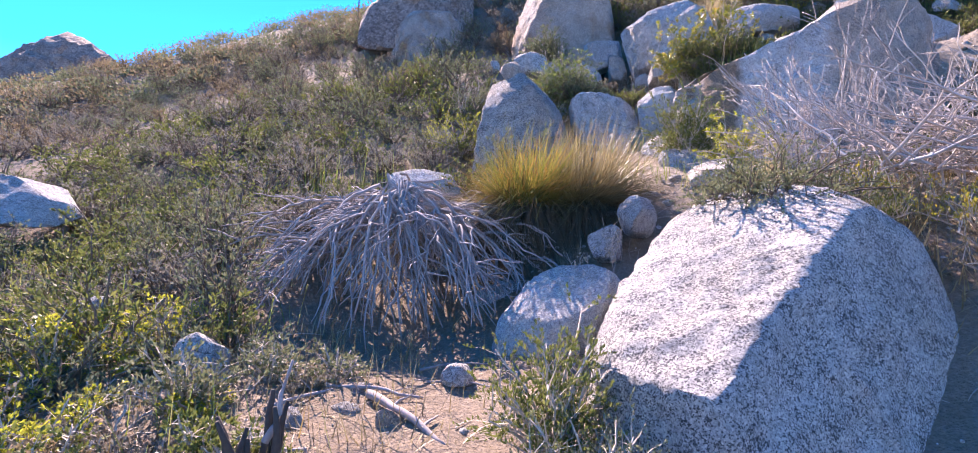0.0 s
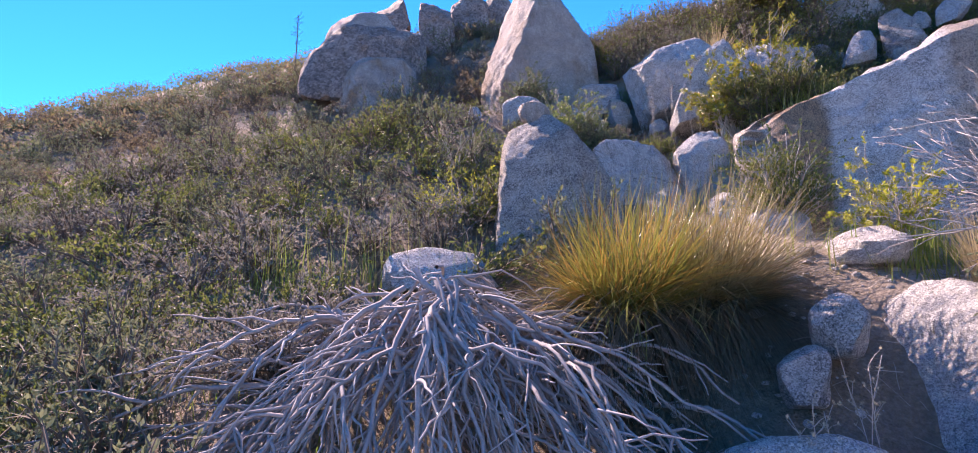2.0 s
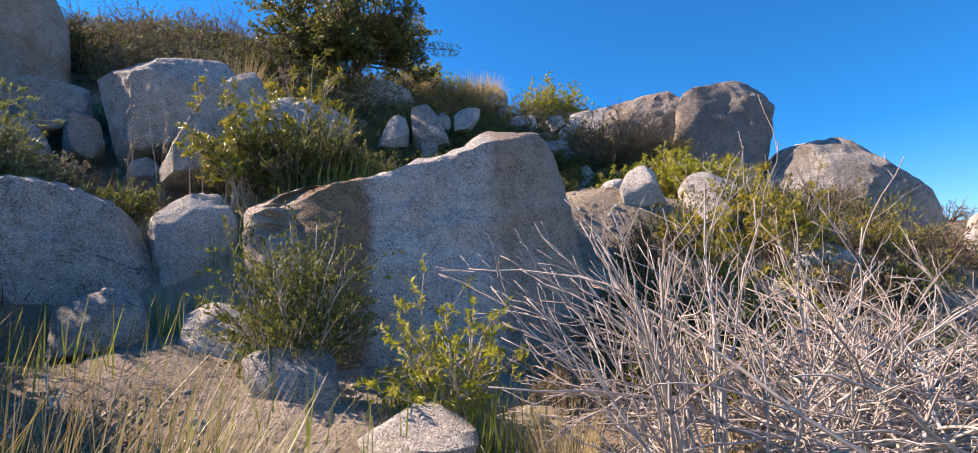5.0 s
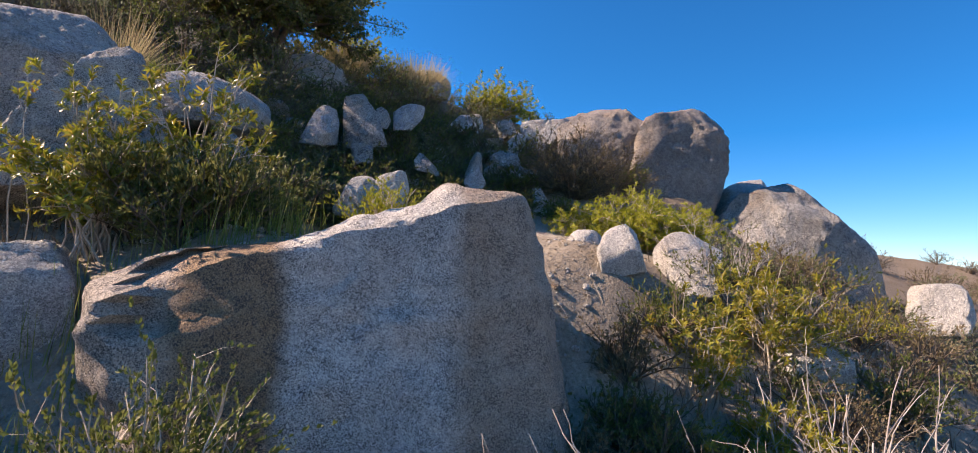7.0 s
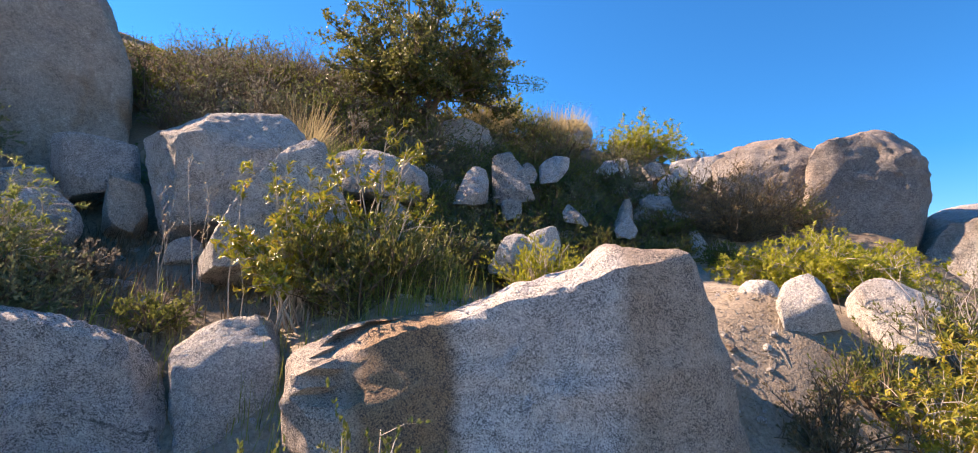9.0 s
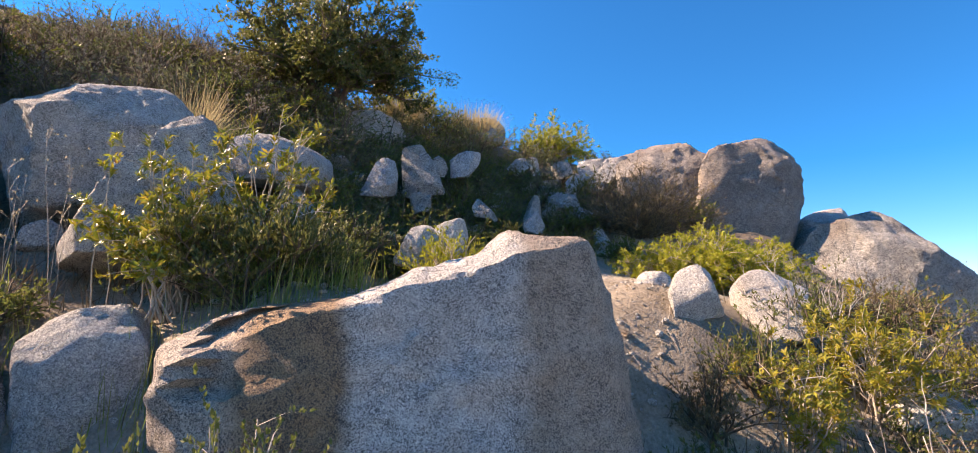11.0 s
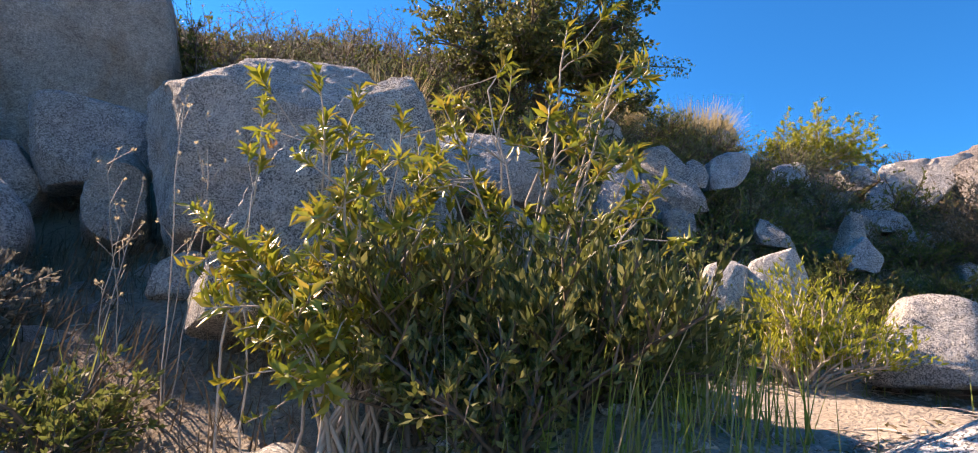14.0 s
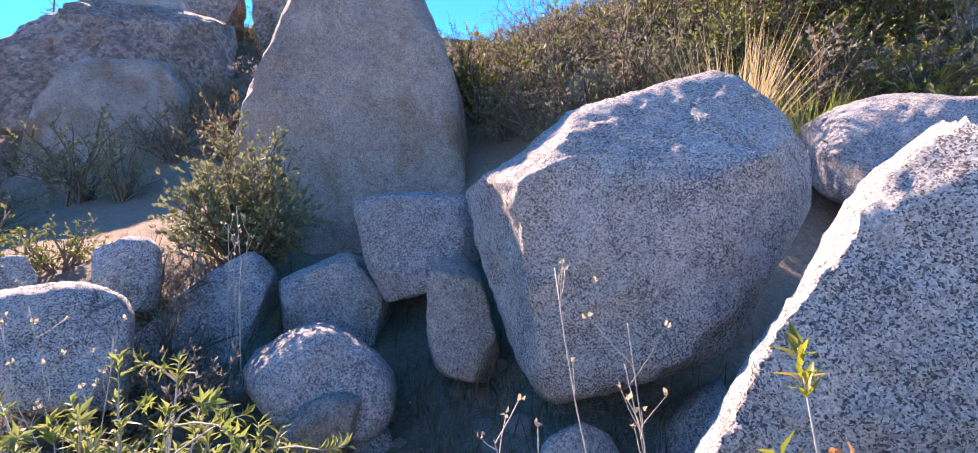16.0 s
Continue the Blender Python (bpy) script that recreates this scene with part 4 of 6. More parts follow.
OLIVE_LEAF = plant("olive_leaf", [(0.131, 0.162, 0.042), (0.188, 0.213, 0.058), (0.094, 0.121, 0.029), (0.244, 0.243, 0.075)], 0.6, 0.35)
FRESH_LEAF = plant("fresh_leaf", [(0.15, 0.21, 0.045), (0.21, 0.27, 0.07), (0.27, 0.29, 0.10), (0.18, 0.22, 0.09)], 0.55, 0.4)
STRAW = plant("straw_blade", [(0.46, 0.37, 0.20), (0.55, 0.46, 0.27), (0.36, 0.28, 0.15)], 0.6, 0.4)
TUSSOCK = plant("tussock_blade", [(0.240, 0.252, 0.048), (0.408, 0.348, 0.072), (0.156, 0.192, 0.036), (0.552, 0.396, 0.120), (0.480, 0.240, 0.060), (0.120, 0.120, 0.036), (0.324, 0.324, 0.072)], 0.40, 0.28, 0.5)
DRY_TUSSOCK = plant("dry_tussock_blade", [(0.42, 0.34, 0.17), (0.26, 0.22, 0.10), (0.50, 0.42, 0.24), (0.16, 0.12, 0.06), (0.34, 0.24, 0.10)], 0.45, 0.25, 0.5)
THATCH = plant("dead_thatch", [(0.120, 0.090, 0.060), (0.180, 0.135, 0.090), (0.083, 0.064, 0.045)], 0.85, 0.2)
GREEN_BLADE = plant("green_blade", [(0.16, 0.25, 0.04), (0.24, 0.32, 0.06), (0.32, 0.36, 0.09), (0.40, 0.36, 0.14)], 0.5, 0.45)
PETAL = plant("yellow_petal", [(0.65, 0.45, 0.04), (0.70, 0.52, 0.08)], 0.6, 0.4)
BUD = plant("rosy_bud", [(0.45, 0.16, 0.10), (0.50, 0.30, 0.12)], 0.6, 0.3)
CREAM = plant("cream_seedhead", [(0.42, 0.35, 0.24), (0.50, 0.43, 0.30)], 0.8, 0.4)


def shrub(name, label, loc, r, h, leaf_mat, seed, stems=16, twigs=9, leaves=7, size=0.03, width=0.010, wood=BARK, up=0.35, wob=0.10, thick=0.010, spread=1.25, group="", lean=(0, 0), category="shrub"):
    """A shrub: crooked stems from one root, side twigs, and leaves along the outer wood."""
    rng = random.Random(seed)
    root = base(name, label, category, loc, group)
    wood_s, leaf_s = Shape(), Shape()
    for _ in range(stems):
        az, pol = rng.uniform(0, 2 * math.pi), spread * math.sqrt(rng.random())
        reach = rng.uniform(0.62, 1.08)
        tip = Vector((r * math.sin(pol) * math.cos(az), r * math.sin(pol) * math.sin(az), h * max(0.12, math.cos(pol)))) * reach
        tip += Vector((lean[0], lean[1], 0)) * reach
        foot = Vector((rng.gauss(0, 0.07 * r), rng.gauss(0, 0.07 * r), 0))
        main = bent(rng, foot, tip, 5, wob, 0.08)
        wood_s.tube(main, thick * rng.uniform(0.7, 1.2), thick * 0.25, 3)
        for _ in range(twigs):
            u = rng.uniform(0.30, 1.0)
            p = along(main, u)
            out = (Vector((p.x, p.y, 0)) * (0.8 / max(r, 0.05)) + rand_dir(rng) * 0.8 + Vector((0, 0, up))).normalized()
            tw = bent(rng, p, p + out * rng.uniform(0.16, 0.36) * (r + h) * 0.5, 2, wob, 0.05)
            wood_s.blade(tw, thick * 0.6)
            for _ in range(leaves):
                q = along(tw, rng.uniform(0.15, 1.0) ** 0.7)
                way = (out + rand_dir(rng) * 0.9 + Vector((0, 0, up))).normalized()
                leaf_s.leaflet(q, way, rand_dir(rng), size * rng.uniform(0.65, 1.2), width * rng.uniform(0.85, 1.35))
    part("wood", wood_s, wood, root)
    part("foliage", leaf_s, leaf_mat, root, kind="stuff")
    return root


def whorled(name, label, loc, r, h, seed, stems=14, tufts=5, leaf_mat=SUMAC, size=0.065, spread=1.2, thick=0.0065, wood=PALE_TWIG, category="shrub", lean=(0, 0)):
    """A shrub whose lance-shaped leaves stand in rosettes at the twig ends."""
    rng = random.Random(seed)
    root = base(name, label, category, loc)
    wood_s, leaf_s = Shape(), Shape()
    for _ in range(stems):
        az, pol = rng.uniform(0, 2 * math.pi), spread * math.sqrt(rng.random())
        reach = rng.uniform(0.55, 1.05)
        tip = Vector((r * math.sin(pol) * math.cos(az), r * math.sin(pol) * math.sin(az), h * max(0.15, math.cos(pol)))) * reach
        tip += Vector((lean[0], lean[1], 0)) * reach
        main = bent(rng, (rng.gauss(0, 0.05), rng.gauss(0, 0.05), 0), tip, 7, 0.14, 0.06)
        wood_s.tube(main, thick * rng.uniform(0.7, 1.2), thick * 0.3, 5)
        ends = [(main[-1], (main[-1] - main[-2]).normalized())]
        for _ in range(tufts):
            p = along(main, rng.uniform(0.35, 0.95))
            out = (Vector((p.x, p.y, 0)).normalized() * 0.5 + rand_dir(rng) * 0.8 + Vector((0, 0, 0.55))).normalized()
            tw = bent(rng, p, p + out * rng.uniform(0.08, 0.24), 3, 0.12, 0.05)
            wood_s.tube(tw, thick * 0.4, thick * 0.2, 4)
            ends.append((tw[-1], (tw[-1] - tw[-2]).normalized()))
        for p, way in ends:
            for k in range(rng.randint(12, 20)):
                back = rng.uniform(0.0, 0.07)
                side = rand_dir(rng)
                side = (side - way * side.dot(way)).normalized()
                ln = size * rng.uniform(0.6, 1.15)
                leaf_s.leaf(p - way * back, (way * rng.uniform(0.25, 1.0) + side).normalized() + Vector((0, 0, 0.25)), way.cross(side), ln, ln * rng.uniform(0.24, 0.33), 0.3, rng.uniform(-0.1, 0.3))
    part("wood", wood_s, wood, root)
    part("foliage", leaf_s, leaf_mat, root, kind="stuff")
    return root


def tussock(name, label, loc, r, length, seed, count=1500, mat=TUSSOCK, skirt=500, width=0.006, lean=(0, 0), spread=1.45, category="grass"):
    """A big bunch grass: arching blades from a tight crown over a skirt of dead ones."""
    rng = random.Random(seed)
    root = base(name, label, category, loc)

    def fan(n, lo, hi, ln, droop, rise):
        s = Shape()
        for _ in range(n):
            az = rng.uniform(0, 2 * math.pi)
            pol = lo + (hi - lo) * rng.random() ** 0.7
            q = r * math.sqrt(rng.random())
            p = Vector((q * math.cos(az), q * math.sin(az), rise * rng.random()))
            az += rng.gauss(0, 0.75)
            sag, twist = droop * rng.uniform(0.3, 1.9), rng.gauss(0, 0.10)
            way = Vector((math.sin(pol) * math.cos(az) + lean[0], math.sin(pol) * math.sin(az) + lean[1], math.cos(pol)))
            L = ln * rng.uniform(0.55, 1.1)
            pts = []
            for i in range(5):
                u = i / 4
                pts.append(p + way * (L * u) - Vector((math.sin(az) * twist * L * u * u, -math.cos(az) * twist * L * u * u, sag * L * u * u * math.sin(min(pol, 1.5)))))
            s.blade(pts, width * rng.uniform(0.7, 1.3))
        return s

    part("blades", fan(count, 0.05, spread, length, 0.30, 0.08), mat, root, kind="stuff")
    if skirt:
        part("dead_skirt", fan(skirt, 1.0, 1.9, length * 0.85, 0.75, 0.12), THATCH, root, "brown dead leaves hanging below", "stuff")
    return root


def dead_bush(name, label, loc, reach, seed, stems=30, mat=BLEACHED, thick=0.008, lo=0.1, hi=1.1, az0=None, az_w=math.pi, forks=4, start=0.12, category="dead shrub", lift=0.05):
    """Bare bleached branches that fork two times."""
    rng = random.Random(seed)
    root = base(name, label, category, loc)
    fine = Shape()
    for _ in range(stems):
        az = rng.uniform(0, 2 * math.pi) if az0 is None else az0 + rng.uniform(-az_w, az_w)
        pol = rng.uniform(lo, hi)
        way = Vector((math.sin(pol) * math.cos(az), math.sin(pol) * math.sin(az), math.cos(pol)))
        L = reach * rng.uniform(0.55, 1.05)
        p0 = Vector((rng.gauss(0, start), rng.gauss(0, start), rng.uniform(0, 0.05)))
        main = bent(rng, p0, p0 + way * L, 8, 0.09, lift)
        single("branch", mat, root, main, thick * rng.uniform(0.7, 1.3), thick * 0.3)
        for _ in range(forks):
            u = rng.uniform(0.25, 0.9)
            p = along(main, u)
            w2 = (way + rand_dir(rng) * 0.55).normalized()
            tw = bent(rng, p, p + w2 * L * rng.uniform(0.2, 0.45), 5, 0.12, lift)
            fine.tube(tw, thick * 0.45, thick * 0.18, 4)
            for _ in range(2):
                p3 = along(tw, rng.uniform(0.3, 0.9))
                w3 = (w2 + rand_dir(rng) * 0.7).normalized()
                fine.tube(bent(rng, p3, p3 + w3 * L * rng.uniform(0.08, 0.2), 3, 0.12), thick * 0.25, thick * 0.12, 3)
    part("twig_mass", fine, mat, root, kind="stuff")
    return root


def grass_patch(name, label, spots, seed, mat=GREEN_BLADE, count=40, height=0.25, radius=0.15, width=0.005, spread=0.45):
    """Loose upright grass round each spot; too fine to count."""
    rng = random.Random(seed)
    s = Shape()
    for x, y in spots:
        for _ in range(count):
            px, py = x + rng.gauss(0, radius), y + rng.gauss(0, radius)
            p = on_ground(px, py, 0.02)
            az, pol = rng.uniform(0, 2 * math.pi), rng.uniform(0.02, spread)
            way = Vector((math.sin(pol) * math.cos(az), math.sin(pol) * math.sin(az), math.cos(pol)))
            L = height * rng.uniform(0.4, 1.15)
            s.blade([p + way * (L * u) - Vector((0, 0, 0.25 * L * u * u * math.sin(pol))) + way.cross(Vector((0, 0, 1))) * (0.02 * u * u) for u in (0, 0.35, 0.7, 1)], width * rng.uniform(0.7, 1.3))
    return tagged(new(name, s.mesh(name, mat)), label, "grass", kind="stuff")


def branch_pile(loc):
    """A heap of bleached branches that drape from its crown down to the ground on all sides."""
    rng = random.Random(11)
    root = base("branch_pile", "large heap of bleached dead branches draped over the slope", "dead branches", loc)
    thin = Shape()
    for k in range(250):
        az = rng.uniform(0, 2 * math.pi) if k % 3 else rng.uniform(-2.9, -0.25)
        a = Vector((rng.gauss(0, 0.30) + 0.22 * math.cos(az), rng.gauss(0, 0.13) + 0.16 * math.sin(az), 0))
        a.z = 0.78 - 0.55 * abs(a.x) - 0.5 * abs(a.y) + rng.gauss(0, 0.07)
        az += rng.gauss(0, 0.3)
        R = rng.uniform(0.40, 0.88)
        end = a + Vector((R * math.cos(az), R * math.sin(az) * 0.95, 0))
        end.z = ground_at(loc[0] + end.x, loc[1] + end.y) - loc[2] + rng.uniform(0.0, 0.22)
        if end.z > a.z:
            end.z = a.z - 0.1
        pts = bent(rng, a, end, 11, rng.uniform(0.10, 0.20), rng.uniform(0.06, 0.22))
        t = rng.uniform(0.005, 0.0155)
        single("branch", GREY_WOOD, root, pts, t, t * 0.4)
        for _ in range(4):
            p = along(pts, rng.uniform(0.0, 0.85))
            w = ((end - a).normalized() + rand_dir(rng) * 0.75).normalized()
            tw = bent(rng, p, p + w * rng.uniform(0.10, 0.34), 5, 0.17, 0.05)
            thin.tube(tw, t * 0.6, t * 0.2, 4)
    part("twig_mass", thin, GREY_WOOD, root, kind="stuff")
    return root


def tree(loc):
    rng = random.Random(5)
    root = base("tree", "bushy dark green scrub oak on the skyline", "tree", loc)
    wood_s, leaf_s = Shape(), Shape()
    trunk_s = Shape()
    for k in range(4):
        a = 2 * math.pi * k / 4 + 0.4
        trunk_s.tube(bent(rng, (0.1 * math.cos(a), 0.1 * math.sin(a), -0.1), (0.45 * math.cos(a), 0.45 * math.sin(a), 0.75), 5, 0.08), 0.07, 0.045, 6)
    for k in range(84):
        az, pol = rng.uniform(0, 2 * math.pi), 1.75 * math.sqrt(rng.random())
        reach = rng.uniform(0.65, 1.12)
        tip = Vector((1.6 * math.sin(pol) * math.cos(az), 1.6 * math.sin(pol) * math.sin(az), 0.30 + 2.0 * max(0.0, math.cos(pol)))) * reach
        st = Vector((0.4 * math.cos(az), 0.4 * math.sin(az), 0.6)) * rng.uniform(0.6, 1.0)
        main = bent(rng, st, tip, 7, 0.09, 0.06)
        single("limb", BARK, root, main, 0.028, 0.006)
        for _ in range(13):
            p = along(main, rng.uniform(0.3, 1.0))
            out = (Vector((p.x, p.y, 0)) * 0.4 + rand_dir(rng) + Vector((0, 0, 0.25))).normalized()
            tw = bent(rng, p, p + out * rng.uniform(0.18, 0.5), 3, 0.12, 0.05)
            wood_s.tube(tw, 0.008, 0.003, 3)
            for _ in range(26):
                q = along(tw, rng.uniform(0.1, 1.0)) + rand_dir(rng) * 0.04
                leaf_s.leaf(q, (out + rand_dir(rng)).normalized(), rand_dir(rng), rng.uniform(0.05, 0.085), rng.uniform(0.028, 0.042))
    # one long bare-ended bough on the open side
    bough = bent(rng, (0.5, -0.5, 0.7), (1.55, -1.35, 0.85), 7, 0.08, 0.05)
    single("limb", BARK, root, bough, 0.022, 0.004)
    for _ in range(14):
        p = along(bough, rng.uniform(0.45, 1.0))
        for _ in range(16):
            leaf_s.leaf(p + rand_dir(rng) * 0.12, rand_dir(rng), rand_dir(rng), 0.05, 0.024)
    part("trunk", trunk_s, BARK, root)
    part("twig_mass", wood_s, BARK, root, kind="stuff")
    part("crown", leaf_s, DEEP_LEAF, root, kind="stuff")
    return root


def weed(name, label, loc, h, seed, stalks=4, lean=(0.0, 0.0)):
    """Dry annual weeds: thin stalks with side branches and pale seed heads."""
    rng = random.Random(seed)
    root = base(name, label, "weed", loc)
    st, heads = Shape(), Shape()
    for _ in range(stalks):
        top = Vector((rng.gauss(lean[0], 0.10 * h), rng.gauss(lean[1], 0.10 * h), h * rng.uniform(0.7, 1.05)))
        main = bent(rng, (rng.gauss(0, 0.02), rng.gauss(0, 0.02), 0), top, 7, 0.07)
        st.tube(main, 0.0025, 0.0012, 4)
        for _ in range(7):
            p = along(main, rng.uniform(0.45, 1.0))
            e = p + (rand_dir(rng) * 0.6 + Vector((0, 0, 0.7))).normalized() * h * rng.uniform(0.05, 0.13)
            st.tube([p, p.lerp(e, 0.5) + rand_dir(rng) * 0.004, e], 0.0014, 0.0009, 3)
            for _ in range(3):
                heads.leaf(e + rand_dir(rng) * 0.004, rand_dir(rng) + Vector((0, 0, 0.8)), rand_dir(rng), 0.014, 0.009)
    part("stalk", st, PALE_TWIG, root)
    part("seed_heads", heads, CREAM, root, "small cream seed heads", "stuff")
    return root


# ---- plants, space by space ----
# the foot of the trail
branch_pile(on_ground(-0.42, 4.55, 0.0) + Vector((0, 0, 0.02)))
tussock("bunch_grass", "large yellow-green bunch grass with a brown dead skirt", Vector((0.58, 4.85, 1.46)), 0.21, 0.74, 21, 2300, TUSSOCK, 1500, 0.0072, spread=1.3)
tussock("bunch_grass", "pale dry bunch grass arching over the trail", Vector((1.08, 5.0, 1.46)), 0.23, 0.78, 22, 2300, DRY_TUSSOCK, 1500, 0.0064, (0.16, 0.0), 1.3)
shrub("grey_shrub", "fluffy grey dry shrub beside the branch pile", on_ground(-1.25, 4.85), 0.62, 0.60, GREY_LEAF, 31, 46, 13, 11, 0.022, 0.009)
shrub("cushion_shrub", "low grey-green cushion shrub on top of the boulder", Vector((2.0, 3.55, 1.44)), 0.58, 0.36, SAGE_LEAF, 32, 64, 13, 12, 0.018, 0.009, spread=1.45)
shrub("small_shrub", "dry green-brown shrub growing against the pale boulder", on_ground(0.72, 2.32), 0.36, 0.55, OLIVE_LEAF, 33, 44, 12, 10, 0.022, 0.008, wood=PALE_TWIG, up=0.7)
shrub("small_shrub", "dry grey-brown twiggy shrub on the trail edge", on_ground(0.82, 2.0), 0.38, 0.40, SAGE_LEAF, 34, 44, 12, 9, 0.015, 0.006, wood=PALE_TWIG, up=0.5)
grass_patch("grass_stalks", "bright green grass stalks behind the branch pile", [(-1.7, 5.9), (-1.5, 5.9), (-1.2, 5.85), (-0.9, 5.8), (-0.6, 5.75), (-0.4, 5.7)], 35, count=38, height=0.55, radius=0.11, width=0.010, spread=0.2)
for k, (x, y, r, h) in enumerate([(-0.62, 1.75, 0.30, 0.26), (-1.0, 1.9, 0.34, 0.30), (-1.5, 2.1, 0.36, 0.32), (-0.9, 2.55, 0.30, 0.36), (-1.7, 2.8, 0.36, 0.38), (-0.55, 2.15, 0.22, 0.22), (-2.2, 2.4, 0.40, 0.36), (-1.3, 1.55, 0.3, 0.22)]):
    shrub("ground_cover", "low leafy yellow-green undergrowth on the slope", on_ground(x, y), r, h, (LIME_LEAF, OLIVE_LEAF, TAN_LEAF, SAGE_LEAF)[k % 4], 40 + k, 18, 9, 8, 0.026, 0.011, wood=PALE_TWIG, spread=1.4, group="undergrowth by the trail")
grass_patch("grass", "thin green and straw grass in the undergrowth", [(-0.75, 2.2), (-1.6, 3.2), (-2.1, 3.6), (-1.2, 3.4), (-2.6, 3.2), (-0.35, 2.0), (-3.2, 4.2)], 48, count=22, height=0.34, radius=0.16, width=0.006)
weed("dry_weed", "tall thin dry weed with seed heads", on_ground(0.98, 3.85), 0.62, 51, 3)
weed("dry_weed", "tall thin dry weed with seed heads", on_ground(1.18, 3.9), 0.60, 52, 3)
shrub("small_shrub", "dry brown shrub at the edge of the slab", on_ground(1.25, 3.25), 0.30, 0.42, OLIVE_LEAF, 53, 20, 9, 7, 0.020, 0.007, wood=PALE_TWIG, up=0.8)

# the great dead bush and its neighbours
dead_bush("dead_bush", "bleached leafless bush with long upright twigs", on_ground(2.72, 4.25), 1.2, 61, 24, hi=0.8, forks=5, thick=0.0075)
dead_bush("dead_bush", "tangle of bleached branches lying on the slope", on_ground(3.3, 3.9) + Vector((0, 0, 0.12)), 1.2, 62, 70, lo=0.95, hi=1.55, forks=6, start=0.42, thick=0.0085)
dead_bush("dead_bush", "tangle of bleached branches lying on the slope", on_ground(3.9, 3.5) + Vector((0, 0, 0.12)), 1.1, 63, 60, lo=0.8, hi=1.5, forks=6, start=0.42, thick=0.0085)
dead_bush("dead_bush", "bleached leafless bush with long upright twigs", on_ground(3.2, 4.0), 0.95, 64, 22, hi=1.1, forks=5, thick=0.007)
for k, (x, y, r, h, mt) in enumerate([(2.6, 3.7, 0.35, 0.38, OLIVE_LEAF), (2.35, 4.2, 0.26, 0.26, GREY_LEAF), (3.0, 3.4, 0.35, 0.35, GOLD_LEAF), (2.3, 3.4, 0.3, 0.3, TAN_LEAF), (3.7, 4.4, 0.35, 0.4, OLIVE_LEAF), (2.9, 3.0, 0.4, 0.4, TAN_LEAF), (2.75, 4.0, 0.25, 0.3, GOLD_LEAF)]):
    shrub("small_shrub", "low dry shrub under the dead branches", on_ground(x, y), r, h, mt, 70 + k, 20, 9, 8, 0.022, 0.007, wood=PALE_TWIG, up=0.8, group="shrubs under the dead branches")
tussock("straw_grass", "upright clump of straw-coloured grass", on_ground(2.45, 4.68), 0.07, 0.48, 81, 190, STRAW, 0, spread=0.5)
tussock("straw_grass", "grey dry grass mat at the trail edge", on_ground(2.5, 4.45), 0.14, 0.30, 82, 420, THATCH, 300, spread=1.5)
whorled("green_shrub", "small bright green leafy shrub before the slab", on_ground(2.5, 5.3), 0.30, 0.74, 83, 22, 7, LIME_LEAF, 0.038)
shrub("brown_shrub", "brownish fine-leaved shrub before the broken slab end", on_ground(2.27, 6.14), 0.40, 0.90, OLIVE_LEAF, 84, 60, 14, 12, 0.026, 0.011, up=0.7, wood=PALE_TWIG)
grass_patch("grass", "green grass along the stepping stones", [(2.55, 5.05), (2.6, 5.35), (2.35, 4.95), (2.75, 5.4), (1.75, 6.9), (2.1, 6.9), (2.7, 5.7), (2.9, 5.6), (2.45, 5.55), (2.2, 5.9)], 85, count=90, height=0.28, radius=0.09)
shrub("pale_shrub", "pale green shrub above the low flat rock", on_ground(1.35, 8.3), 0.48, 0.52, SAGE_LEAF, 86, 56, 13, 11, 0.030, 0.012)
shrub("grey_shrub", "dark grey dry brush beside the flat rock", on_ground(0.75, 7.3), 0.45, 0.5, GREY_LEAF, 87, 22, 10, 7, 0.02, 0.007)
tussock("straw_grass", "dry grass on the low flat rock", on_ground(1.1, 7.0), 0.08, 0.34, 88, 160, STRAW, 0, spread=0.7)

# the sandy bench
whorled("sumac_bush", "leafy yellow-green sumac bush in front of the pointed block", on_ground(2.66, 7.58), 0.46, 1.0, 91, 32, 8, size=0.054, spread=1.0)
whorled("sumac_bush", "tall open sumac bush with glossy yellow-green leaves", on_ground(3.12, 7.45), 0.46, 1.22, 92, 15, 6, size=0.055, spread=1.05)
shrub("green_shrub", "dense dark green undergrowth below the sumac", on_ground(3.1, 7.25), 0.46, 0.46, DEEP_LEAF, 93, 60, 13, 12, 0.035, 0.011, up=0.8)
shrub("green_shrub", "dense dark green undergrowth below the sumac", on_ground(2.82, 7.5), 0.40, 0.50, DEEP_LEAF, 94, 60, 13, 12, 0.035, 0.011, up=0.8)
grass_patch("grass", "fresh green grass at the bench edge", [(2.35, 7.3), (2.6, 7.1), (2.9, 7.0), (3.2, 6.95), (3.5, 7.1), (3.6, 7.3), (2.1, 7.75), (2.75, 7.0), (3.05, 6.95), (3.4, 7.05), (2.45, 7.15), (1.75, 8.0), (1.4, 8.1)], 95, count=46, height=0.32, radius=0.10)
grass_patch("straw", "thin straw stalks standing in the sumac", [(2.85, 7.0), (3.2, 7.0), (3.4, 7.2)], 96, STRAW, 8, 0.55, 0.10, 0.005, 0.5)
